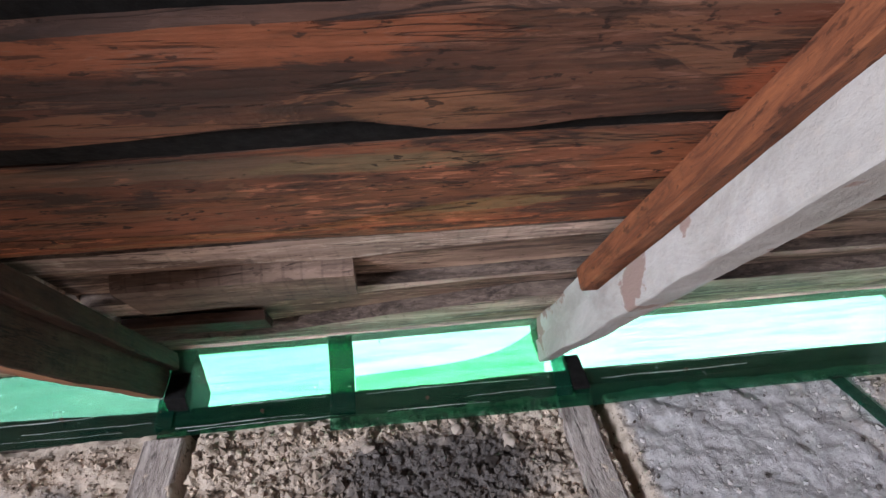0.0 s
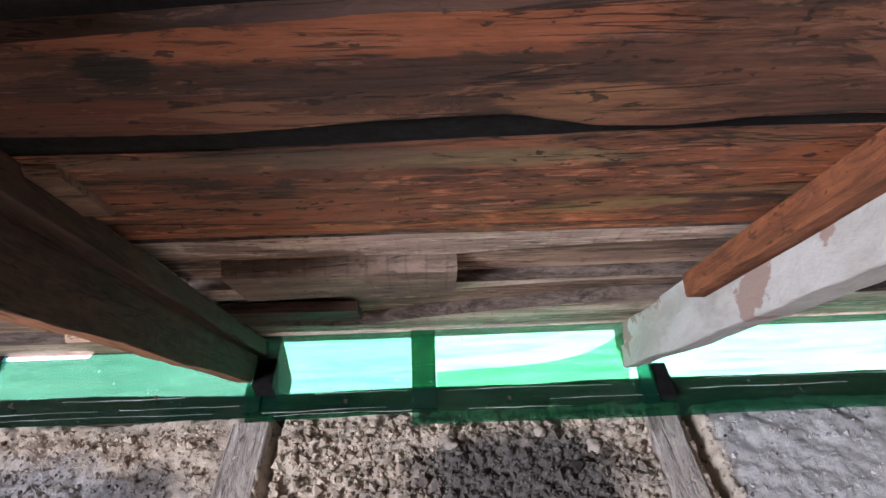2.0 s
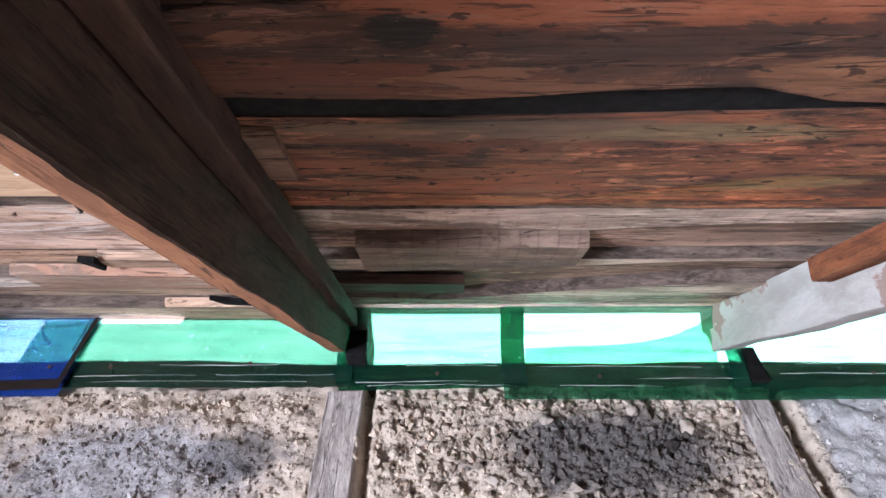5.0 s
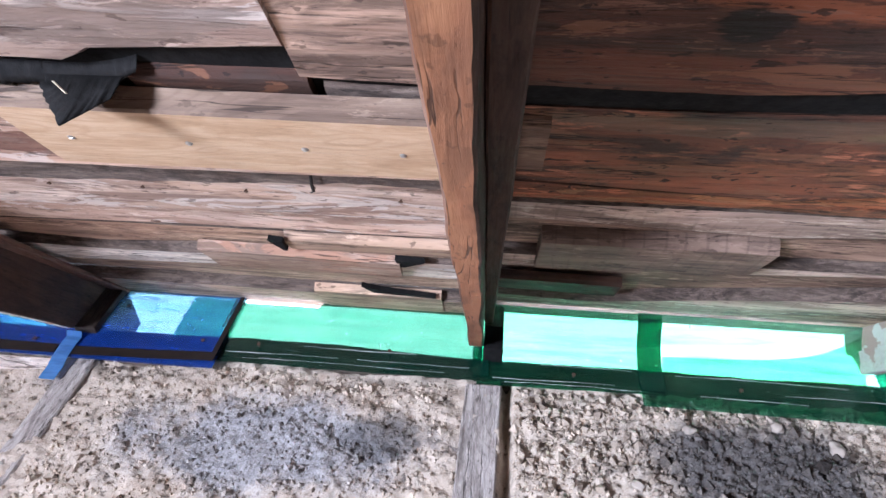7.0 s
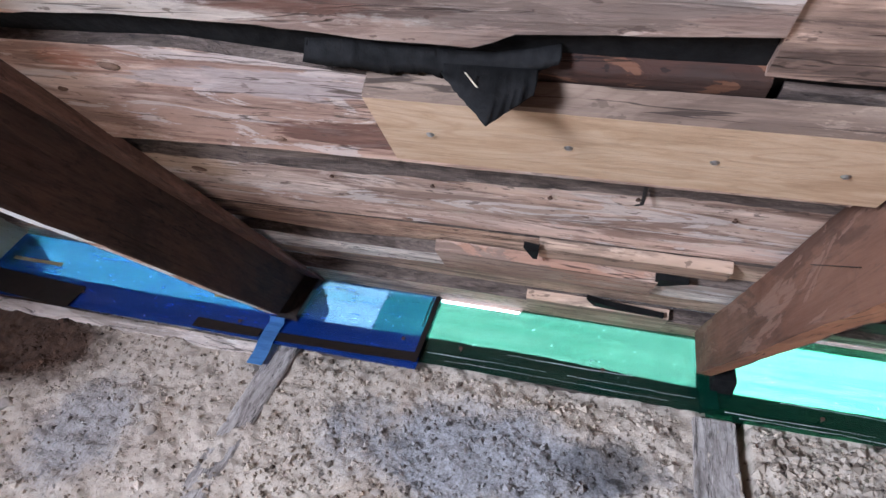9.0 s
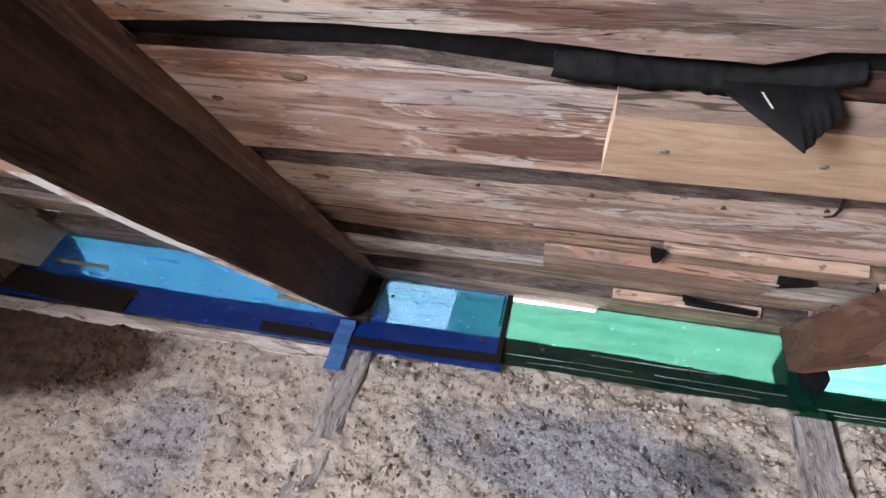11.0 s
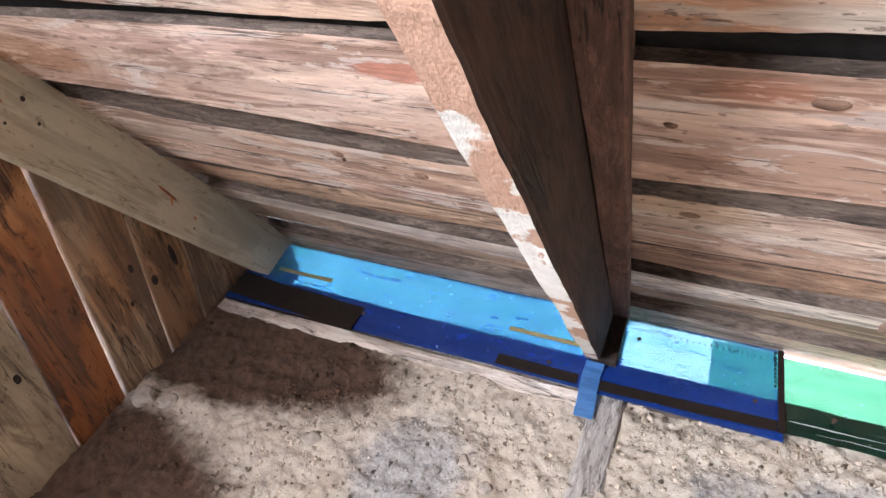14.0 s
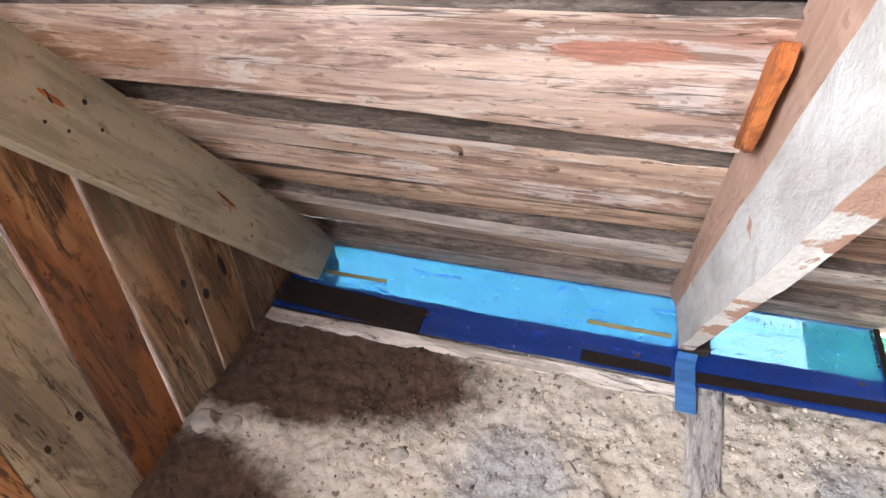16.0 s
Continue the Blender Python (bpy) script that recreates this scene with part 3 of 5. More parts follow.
def board_mesh(x0, x1, low, high, h=0.0, thick=0.024, wane_top=0.012, wane_low=0.008, seed=1, ragged=0.004, step=0.02, skew0=0.0, skew1=0.0):
    """A waney-edged board along x; low and high are its edges up the slope, as numbers or as (left, right)."""
    def line(e):
        if not isinstance(e, (tuple, list)):
            return lambda x: e
        if isinstance(e, tuple):
            return lambda x: e[0] + (e[1] - e[0]) * min(1.0, (x - x0) / min(x1 - x0, 2.1))
        return lambda x: float(np.interp(x, [q[0] for q in e], [q[1] for q in e]))

    lo, hi = line(low), line(high)
    span = max(0.01, hi(x0) - lo(x0))
    n = max(3, round((x1 - x0) / step))
    rings = []
    for k in range(n + 1):
        f = k / n
        x = x0 + (x1 - x0) * f
        e0 = lo(x) + ragged * wob(x, seed)
        e1 = hi(x) + ragged * wob(x, seed + 40)
        w1 = wane_top * (1 + 0.6 * wob(x, seed + 80))
        w0 = wane_low * (1 + 0.6 * wob(x, seed + 120))
        cup = 0.0025 * wob(x, seed + 160, 1.1)
        slant = (skew0 * (1 - f) + skew1 * f)
        at = lambda s, z: (x + slant * (s - lo(x0)) / span, s, z)
        rings.append([at(e0, h - thick), at(e0 + 0.2 * w0, h - 0.45 * thick), at(e0 + w0, h), at(e0 + (e1 - e0) * 0.35, h + cup), at(e0 + (e1 - e0) * 0.65, h + cup),
                      at(e1 - w1, h), at(e1 - 0.3 * w1, h - 0.4 * thick), at(e1, h - thick)])
    bm = loft(rings)
    for q, f in enumerate(bm.faces):
        if q < 8 * n and q % 8 in (5, 6):
            f.material_index = 1
    return bm


def box(bm, x0, x1, y0, y1, z0, z1, bevel=0.0):
    """Adds a box, its edges bevelled."""
    r = bmesh.ops.create_cube(bm, size=1.0, matrix=Matrix.Translation(((x0 + x1) / 2, (y0 + y1) / 2, (z0 + z1) / 2)) @ Matrix.Diagonal((x1 - x0, y1 - y0, z1 - z0, 1)))
    if bevel:
        edges = list({e for v in r["verts"] for e in v.link_edges})
        bmesh.ops.bevel(bm, geom=edges, offset=bevel, segments=2, affect="EDGES", profile=0.6)
    return bm


# ---- the roof slope over the eave ----
roof = thing("roof", "steep board sheathing of an old roof seen from inside", "roof", ROOF, "structure")
bm = bmesh.new()
box(bm, GABLE_X - 0.1, FAR_X + 0.1, -0.03, RIDGE_S, -0.095, -0.065)
part("underlay", bm, FELT, roof, "black roofing felt behind the boards")

JOINT = -0.535
BOARDS = [
    # x0, x1, low, high, h, thick, wane_top, wane_low, material
    # paler boards between the gable and the brown rafter
    (GABLE_X, -0.7195, [(-2.6, 1.16), (-1.7, 1.168), (-1.55, 1.176), (-1.34, 1.197), (-1.18, 1.196), (-1.06, 1.176), (-0.95, 1.17), (-0.93, 1.192), (-0.72, 1.2)], 1.385, 0.004, 0.028, 0.02, 0.016, PALE_BOARD),
    (-0.7205, JOINT, (1.16, 1.15), 1.385, 0.002, 0.028, 0.02, 0.012, GREY_DARK),
    (GABLE_X, JOINT, [(-2.6, 0.967), (-2.3, 0.957), (-2.05, 0.936), (-1.68, 0.902), (-1.57, 0.904), (-1.3, 0.918), (-0.6, 0.924)], [(-2.6, 1.142), (-2.0, 1.158), (-1.65, 1.155), (-1.46, 1.158), (-1.28, 1.162), (-1.1, 1.14), (-0.9, 1.125), (-0.6, 1.115)], 0.006, 0.03, 0.006, 0.006, PINK_BOARD),
    (GABLE_X, JOINT, [(-2.6, 0.756), (-2.3, 0.757), (-1.9, 0.738), (-1.6, 0.722), (-1.1, 0.733), (-0.6, 0.742)], [(-2.6, 0.93), (-1.68, 0.893), (-1.3, 0.908), (-0.6, 0.916)], -0.002, 0.034, 0.05, 0.005, PALE_BOARD),
    (GABLE_X, JOINT, [(-2.6, 0.613), (-2.05, 0.597), (-1.5, 0.59), (-1.1, 0.61), (-0.6, 0.61)], [(-2.6, 0.744), (-1.6, 0.712), (-1.1, 0.724), (-0.6, 0.732)], -0.015, 0.03, 0.012, 0.01, PINK_BOARD),
    (GABLE_X, JOINT, [(-2.6, 0.478), (-2.1, 0.452), (-1.75, 0.47), (-1.38, 0.43), (-1.15, 0.465), (-0.6, 0.465)], [(-2.6, 0.6), (-1.6, 0.58), (-0.6, 0.598)], -0.026, 0.026, 0.02, 0.01, TAN_BOARD),
    (GABLE_X, JOINT, [(-2.6, 0.385), (-2.1, 0.335), (-1.5, 0.3), (-1.0, 0.34), (-0.6, 0.33)], [(-2.6, 0.47), (-2.1, 0.443), (-1.4, 0.42), (-0.6, 0.456)], -0.012, 0.03, 0.012, 0.01, WHITE_STRIP),
    (GABLE_X, JOINT, (0.19, 0.172), [(-2.6, 0.376), (-1.5, 0.292), (-0.6, 0.32)], -0.026, 0.026, 0.012, 0.012, GREY_WARM),
    (GABLE_X, JOINT, (-0.025, -0.045), (0.178, 0.16), 0.0, 0.03, 0.02, 0.012, GREY_WARM),
    # darker boards beyond the brown rafter
    (JOINT, FAR_X, 1.352, 1.52, -0.012, 0.026, 0.012, 0.012, DARK_BOARD),
    (JOINT, FAR_X, [(-0.53, 1.165), (-0.28, 1.157), (-0.15, 1.168), (-0.02, 1.177), (0.07, 1.153), (0.14, 1.15), (0.22, 1.166), (0.4, 1.17)], [(-0.53, 1.302), (-0.35, 1.322), (-0.2, 1.335), (0.4, 1.34)], 0.008, 0.03, 0.014, 0.012, RED_BOARD),
    (JOINT, FAR_X, [(-0.53, 0.925), (-0.13, 0.9), (0.09, 0.962), (0.35, 1.0)], [(-0.53, 1.128), (-0.29, 1.13), (-0.12, 1.139), (0.05, 1.144), (0.15, 1.147), (0.4, 1.145)], 0.0, 0.028, 0.004, 0.008, RUST_BOARD),
    (JOINT, FAR_X, (0.832, 0.838), [(-0.53, 0.92), (-0.13, 0.895), (0.09, 0.957), (0.35, 0.99)], -0.01, 0.026, 0.01, 0.012, RUST_LOW),
    (JOINT, FAR_X, [(-0.53, 0.735), (-0.06, 0.705), (0.2, 0.742), (0.4, 0.752)], (0.824, 0.83), -0.018, 0.03, 0.012, 0.01, GREY_BOARD),
    (JOINT, FAR_X, (0.575, 0.582), [(-0.53, 0.728), (-0.06, 0.697), (0.2, 0.734), (0.4, 0.744)], -0.028, 0.026, 0.012, 0.012, GREY_DARK),
    (JOINT, FAR_X, [(-0.53, 0.45), (-0.03, 0.49), (0.2, 0.52), (0.4, 0.52)], (0.568, 0.574), -0.014, 0.03, 0.012, 0.012, GREY_BOARD),
    (JOINT, FAR_X, [(-0.53, 0.28), (-0.28, 0.25), (0.0, 0.335), (0.3, 0.41)], [(-0.53, 0.442), (-0.03, 0.482), (0.2, 0.51), (0.4, 0.51)], -0.03, 0.026, 0.012, 0.012, GREY_DARK),
    (JOINT, FAR_X, [(-0.53, 0.15), (0.0, 0.15), (0.3, 0.24)], [(-0.53, 0.27), (-0.28, 0.242), (0.0, 0.327), (0.3, 0.4)], -0.006, 0.03, 0.012, 0.012, GREY_BOARD),
    (JOINT, FAR_X, (-0.02, -0.02), [(-0.53, 0.142), (0.0, 0.142), (0.3, 0.232)], -0.014, 0.026, 0.012, 0.012, GREY_DARK),
]
for k, (x0, x1, low, high, h, th, wt, wl, mat) in enumerate(BOARDS):
    part("board", board_mesh(x0 + 0.001, x1 - 0.001, low, high, h, th, wt, wl, k + 1), (mat, DARK_BOARD if mat in (RED_BOARD, RUST_BOARD, RUST_LOW, DARK_BOARD) else EDGE_WOOD), roof)
# felt that sags into the open joints
part("felt_strip", board_mesh(GABLE_X, JOINT, 1.1, [(-2.6, 1.17), (-1.5, 1.2), (-1.0, 1.22), (-0.6, 1.22)], -0.006, 0.003, 0.001, 0.001, 300, 0.002), FELT, roof, "black roofing felt in an open joint")
part("felt_strip", board_mesh(JOINT, FAR_X, 1.1, 1.2, -0.003, 0.003, 0.001, 0.001, 302, 0.002), FELT, roof, "black roofing felt in an open joint")
part("felt_strip", board_mesh(JOINT, FAR_X, 1.28, 1.4, -0.004, 0.003, 0.001, 0.001, 304, 0.002), FELT, roof, "black roofing felt in an open joint")
s = 1.42
k = 60
while s < RIDGE_S - 0.25:
    part("board", board_mesh(GABLE_X, JOINT - 0.001, s, s + 0.2, 0, 0.026, 0.01, 0.01, k, step=0.2), PALE_BOARD, roof)
    part("board", board_mesh(JOINT, FAR_X, s + 0.11, s + 0.31, 0, 0.026, 0.01, 0.01, k + 1, step=0.2), DARK_BOARD, roof)
    s += 0.21
    k += 2


# ---- rafters ----
def run(pair, sl):
    """A size given as a number, or as (at the foot, a metre up the slope)."""
    if not isinstance(pair, tuple):
        return pair
    return pair[0] + (pair[1] - pair[0]) * (min(sl, 1.6) - 0.1) / 0.9


def timber(x0, x1, h0, h1, s0, s1, seed, rough=0.003, foot=0.0, step=0.02, lean=0.0, chamfer=None):
    """A rafter's timber up the slope: hewn, its faces a little uneven. lean: how far the far face moves inward to outward;
    chamfer: (x off the gable face, h where it starts). Slots: 0 the rest, 1 the face towards the gable, 2 the inner face, 3 the chamfer."""
    n = round((s1 - s0) / step)
    rings = []
    for k in range(n + 1):
        sl = s0 + (s1 - s0) * k / n
        a, b, top = run(x0, sl), run(x1, sl), run(h1, sl)
        j = lambda q: rough * wob(sl, seed + q, 5.0)
        nick = lambda q: 0.6 * rough * max(0.0, noise.noise((sl * 26, seed + q, 3.3)) - 0.1)
        cut = lambda h: sl + foot * (h - h0) * max(0.0, 1 - (sl - s0) / 0.5)
        c = 0.003
        mid = (h0 + top) / 2
        if chamfer:
            ca, ch = run(chamfer[0], sl), run(chamfer[1], sl)
            near = [(a + j(1), cut(h0), h0), (a + 0.6 * ca + j(2), cut(ch), ch + 0.6 * j(3)), (a + 0.85 * ca + j(10), cut((ch + top) / 2), (ch + top) / 2 + j(11)), (a + ca + j(3), cut(top), top + j(4) - nick(1))]
        else:
            near = [(a + j(1), cut(h0), h0), (a + j(2), cut(mid), mid), (a + j(3), cut(top - c), top - c + j(9)), (a + c + j(3) + nick(2), cut(top), top + j(4) - nick(1))]
        far = [(b + lean - c + j(5) - nick(3), cut(top), top + j(4) - nick(4)), (b + lean + j(5), cut(top - c), top - c + j(6)), (b + lean / 2 + j(7), cut(mid), mid), (b + j(8), cut(h0), h0)]
        rings.append(near + far)
    bm = loft(rings)
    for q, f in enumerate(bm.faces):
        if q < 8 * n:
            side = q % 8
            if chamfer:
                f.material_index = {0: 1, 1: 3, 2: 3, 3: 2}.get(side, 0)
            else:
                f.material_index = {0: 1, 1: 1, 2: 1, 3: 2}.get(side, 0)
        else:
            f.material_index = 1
    return bm


def rafter(label, main, backing, mats, back_mats, seed, back_low=0.02, rough=0.003, back_label="", lean=0.0, chamfer=None, foot=0.68):
    ob = thing("rafter", label, "rafter", ROOF, group="roof rafters")
    part("timber", timber(*main, 0.06, RIDGE_S - 0.1, seed, rough, foot, lean=lean, chamfer=chamfer), mats, ob)
    if backing:
        part("batten", timber(*backing, back_low, RIDGE_S - 0.12, seed + 20, 0.0015), back_mats, ob, back_label)
    return ob


r3 = rafter("grey limewashed rafter with an orange-brown upper batten", ((0.402, 0.398), (0.438, 0.463), 0.047, (0.105, 0.117)), ((0.376, 0.37), 0.45, 0.0, (0.036, 0.045)), (LIME_GREY, LIME_GREY, LIME_GREY), (RAFTER_ORANGE,) * 3, 3, 0.6, 0.003, "orange-brown stained wood")
part("packing", timber((0.408, 0.402), 0.445, -0.01, (0.047, 0.047), 0.03, 0.595, 33, 0.002), (LIME_GREY,) * 3, r3, "grey limewashed packing piece under the orange batten")
# slot 0, the face turned from the window, carries its shade as dark colour
rafter("dark brown rafter with an orange-brown worn inner edge", (-0.563, -0.529, 0.0, (0.110, 0.131)), ((-0.5285, -0.5285), (-0.507, -0.495), 0.0, 0.04), (RAFTER_DARK_SHADE, RAFTER_BROWN, RAFTER_EDGE), (RAFTER_DARK_SHADE, RAFTER_BROWN, RAFTER_DARK_SHADE), 5, -0.02, 0.0035, "dark batten along the rafter")
r1 = rafter("rafter with a flaked limewashed chamfer and bare pinkish faces", (-1.664, -1.604, 0.0, (0.142, 0.159)), ((-1.6035, -1.6035), (-1.564, -1.558), 0.0, (0.01, 0.024)), (RAFTER_DARK_SHADE, RAFTER_PINK, LIME_SPARSE, LIME_ROUGH), (RAFTER_REDDISH,) * 3, 7, -0.02, 0.0025, "dark reddish batten", chamfer=(0.027, (0.038, 0.058)))
gable_rafter = rafter("smooth beige rafter against the gable planks", ((-2.59, -2.58), (-2.566, -2.556), -0.004, (0.132, 0.147)), None, (RAFTER_BEIGE,) * 3, None, 9, 0.0, 0.001, lean=0.024)
rafter("grey rafter at the far bay", (1.45, 1.52, 0.0, 0.145), None, (RAFTER_DARK_SHADE, LIME_GREY, RAFTER_DARK_SHADE), None, 11)
rafter("dark rafter at the far bay", (2.5, 2.57, 0.0, 0.145), None, (RAFTER_DARK_SHADE,) * 3, None, 13)
rafter("dark rafter at the far bay", (3.5, 3.57, 0.0, 0.145), None, (RAFTER_DARK_SHADE,) * 3, None, 15)

# ---- sill, outer wall, outside ----
bm = board_mesh(GABLE_X, FAR_X, [(-1.25, 0.955), (-1.2, 0.982), (1.4, 0.982)], 1.06, -0.006, 0.15, 0.01, 0.012, 90, 0.006)
solo("wall_plate", bm, SILL_WOOD, "old dark timber wall plate under the plastic sheets", "wall plate", kind="structure")
bm = bmesh.new()
box(bm, GABLE_X - 0.1, FAR_X + 0.1, 0.86, 1.05, -2.9, -0.17)
solo("wall_eave", bm, SHELL, "timber outer wall under the eave", "wall", kind="structure")
bm = bmesh.new()
bmesh.ops.create_grid(bm, x_segments=2, y_segments=2, size=400)


def ground_material():
    n = Nodes("pale_ground")
    a = n.noise(n.mapped((1, 1, 1), 0, False), 0.6, 8, 0.7)
    return n.finish(n.ramp(a, (0.3, (0.66, 0.66, 0.66)), (0.7, (0.82, 0.82, 0.83))), 0.95)


solo("ground", bm, ground_material(), "pale bright ground outside the house", "ground", pose(0, 0, -2.9), "structure")

# ---- gable wall of upright planks ----
gable = thing("wall_gable", "gable wall of upright rough planks with open joints", "wall", None, "structure")
WIN = (-2.4, -1.2, 2.0, 3.2)


def plank(y0, y1, z0, z1, mat, seed, lean=0.1, top=None):
    """An upright plank of the gable; leans a little towards the eave."""
    if z1 - z0 < 0.02:
        return
    rings = []
    n = max(2, round((z1 - z0) / 0.08))
    for k in range(n + 1):
        z = z0 + (z1 - z0) * k / n
        d = lean * z
        j = 0.003 * wob(z, seed, 3.0)
        g = 0.003 * wob(z, seed + 50, 3.0)
        x = GABLE_X + 0.0015 * wob(z, seed + 90)
        rings.append([(x - 0.025, y0 + d + j, z), (x - 0.003, y0 + d + j, z), (x, y0 + d + j + 0.003, z), (x, y1 + d + g - 0.003, z), (x - 0.003, y1 + d + g, z), (x - 0.025, y1 + d + g, z)])
    part("plank", loft(rings), mat, gable)


EDGES = [(1.2, 0.863), (0.86, 0.732), (0.727, 0.572), (0.563, 0.424), (0.418, 0.25), (0.246, 0.08), (0.076, -0.1)]
MATS = [GABLE_GREY, GABLE_GREY, GABLE_GREY, GABLE_ORANGE, GABLE_TAN, GABLE_ORANGE, GABLE_GREY]
y = -0.104
while y > -4.7:
    EDGES.append((y, y - 0.17))
    MATS.append(GABLE_GREY)
    y -= 0.172
for k, ((b, a), mat) in enumerate(zip(EDGES, MATS)):
    lean = 0.1 if b > -0.2 else 0.0
    yt = b if b > RIDGE_Y else a
    height = max(0.05, (3.0 - abs(yt - RIDGE_Y)) / (COS / SIN) + 0.2)
    if lean:
        height = (EAVE_Y - a) * SIN / COS / (1 + lean * SIN / COS) + 0.12
    if b > WIN[0] and a < WIN[1]:
        plank(a, b, -0.1, WIN[2], mat, k, lean)
        plank(a, b, WIN[3], height, mat, k + 30, lean)
    else:
        plank(a, b, -0.1, height, mat, k, lean)
bm = bmesh.new()
for y0, y1, z0, z1 in ((WIN[0] - 0.06, WIN[1] + 0.06, WIN[3], WIN[3] + 0.07), (WIN[0] - 0.06, WIN[1] + 0.06, WIN[2] - 0.07, WIN[2]), (WIN[0] - 0.06, WIN[0] + 0.01, WIN[2], WIN[3]), (WIN[1] - 0.01, WIN[1] + 0.06, WIN[2], WIN[3])):
    box(bm, GABLE_X - 0.05, GABLE_X + 0.02, y0, y1, z0, z1, 0.004)
part("window_frame", bm, GABLE_GREY, gable, "plain wooden frame of an unglazed gable window")

# the rest of the loft, unseen: opposite slope and far gable
bm = bmesh.new()
box(bm, GABLE_X - 0.1, FAR_X + 0.1, 0.0, RIDGE_S, -0.05, 0.0)
solo("roof_opposite", bm, DARK_BOARD, "dark boarded opposite roof slope", "roof", pose(0, 2 * RIDGE_Y - EAVE_Y, 0, PITCH) @ pose(0, 0, 0), "structure")
bm = bmesh.new()
for y0, y1, z0, z1 in ((-4.8, -2.0, -0.1, 4.4), (-1.0, 1.2, -0.1, 4.4), (-2.0, -1.0, -0.1, 0.8), (-2.0, -1.0, 1.8, 4.4)):
    box(bm, FAR_X, FAR_X + 0.03, y0, y1, z0, z1)
solo("wall_far", bm, GABLE_GREY, "unseen far gable wall of grey boards with a made-up window opening", "wall", kind="structure")

# ---- floor of loose fill ----
TRENCH = ((-0.462, 0.016, 0.05), (0.54, 0.022, 0.06))


def fill_height(x, y):
    z = -0.012 + 0.012 * noise.noise((x * 3, y * 3, 1.0)) + 0.013 * noise.noise((x * 11, y * 11, 2.0)) + 0.009 * noise.noise((x * 24, y * 24, 6.0))
    lump = noise.noise((x * 45, y * 45, 3.0))
    coarse = 1.0 if x > -0.55 else 0.45
    if x > 0.58:
        coarse = 0.3
    z += coarse * (0.013 * lump + 0.005 * (0.5 - abs(noise.noise((x * 70, y * 70, 8.0)))) + 0.008 * noise.noise((x * 110, y * 110, 4.0)))
    for cx, w, d in TRENCH:
        c = cx + 0.004 * wob(y, cx, 4)
        z -= d * max(0.0, 1 - (abs(x - c) / w) ** 2) if y > 0.55 else 0.0
    if y > 0.9:
        z -= 0.012 * min(1, (y - 0.9) / 0.06)
    return z


def floor_mesh():
    xs = np.arange(GABLE_X, 1.75, 0.005)
    ys = np.arange(0.25, 0.99, 0.005)
    verts = [(x, y, fill_height(x, y)) for y in ys for x in xs]
    n = len(xs)
    faces = [(j * n + i, j * n + i + 1, (j + 1) * n + i + 1, (j + 1) * n + i) for j in range(len(ys) - 1) for i in range(n - 1)]
    me = bpy.data.meshes.new("floor")
    me.from_pydata(verts, [], faces)
    me.materials.append(FILL)
    me.shade_smooth()
    return me


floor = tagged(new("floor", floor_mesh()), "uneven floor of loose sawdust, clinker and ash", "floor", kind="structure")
bm = bmesh.new()
box(bm, GABLE_X - 0.05, FAR_X, -4.8, 0.97, -0.16, -0.1)
solo("subfloor", bm, FILL, "loose fill under and behind", "floor", kind="structure")
bm = bmesh.new()
box(bm, GABLE_X, FAR_X, -4.8, 0.26, -0.1, -0.022)
box(bm, 1.74, FAR_X, 0.262, 0.97, -0.1, -0.022)
solo("floor_rest", bm, FILL, "loose fill of the rest of the loft", "floor", kind="structure")


def joist(x0, x1, y0, y1, seed, label, z=0.004, tilt=0.0):
    rings = []
    n = 14
    for k in range(n + 1):
        y = y0 + (y1 - y0) * k / n
        j = lambda q: 0.004 * wob(y, seed + q, 4)
        d = tilt * (y1 - y)
        rings.append([(x0 + d + j(1), y, z - 0.09), (x0 + d + j(1), y, z - 0.004), (x0 + d + 0.004 + j(1), y, z + 0.3 * j(3)), (x1 + d - 0.004 + j(2), y, z + 0.3 * j(4)), (x1 + d + j(2), y, z - 0.004), (x1 + d + j(2), y, z - 0.09)])
    return solo("floor_joist", loft(rings), JOIST_WOOD, label, "joist", group="floor joists")


joist(-0.566, -0.477, 0.26, 0.952, 3, "weathered grey floor joist bedded in loose fill", 0.004, -0.02)
joist(0.42, 0.5, 0.26, 0.952, 5, "pale floor joist edge bedded in loose fill", 0.0)
joist(-1.6, -1.53, 0.42, 0.952, 7, "grey floor joist half buried in loose fill", -0.009, -0.03)


# ---- plastic sheets over the eave gap ----
def sheet_mesh(x0, x1, profile, seed, wave=0.003, front=0.004):
    """A sheet over a profile of (y, z), sagging a little, its front edge uneven."""
    n = max(4, round((x1 - x0) / 0.02))
    rings = []
    for k in range(n + 1):
        x = x0 + (x1 - x0) * k / n
        ring = []
        for q, (y, z) in enumerate(profile):
            edge = front * wob(x, seed + 3, 3) if q == 0 else 0.0
            ring.append((x, y + edge, z + wave * (0.3 + 0.7 * q / len(profile)) * abs(wob(x, seed + q * 0.15, 4))))
        rings.append(ring)
    low = [[(x, y, z - 0.0009) for x, y, z in ring] for ring in rings]
    return loft([a + b[::-1] for a, b in zip(rings, low)])


def sheet(label, x0, x1, profile, mat, seed, wave=0.003, front=0.004):
    return solo("plastic_sheet", sheet_mesh(x0, x1, profile, seed, wave, front), mat, label, "plastic sheet", group="plastic sheets on the eave")


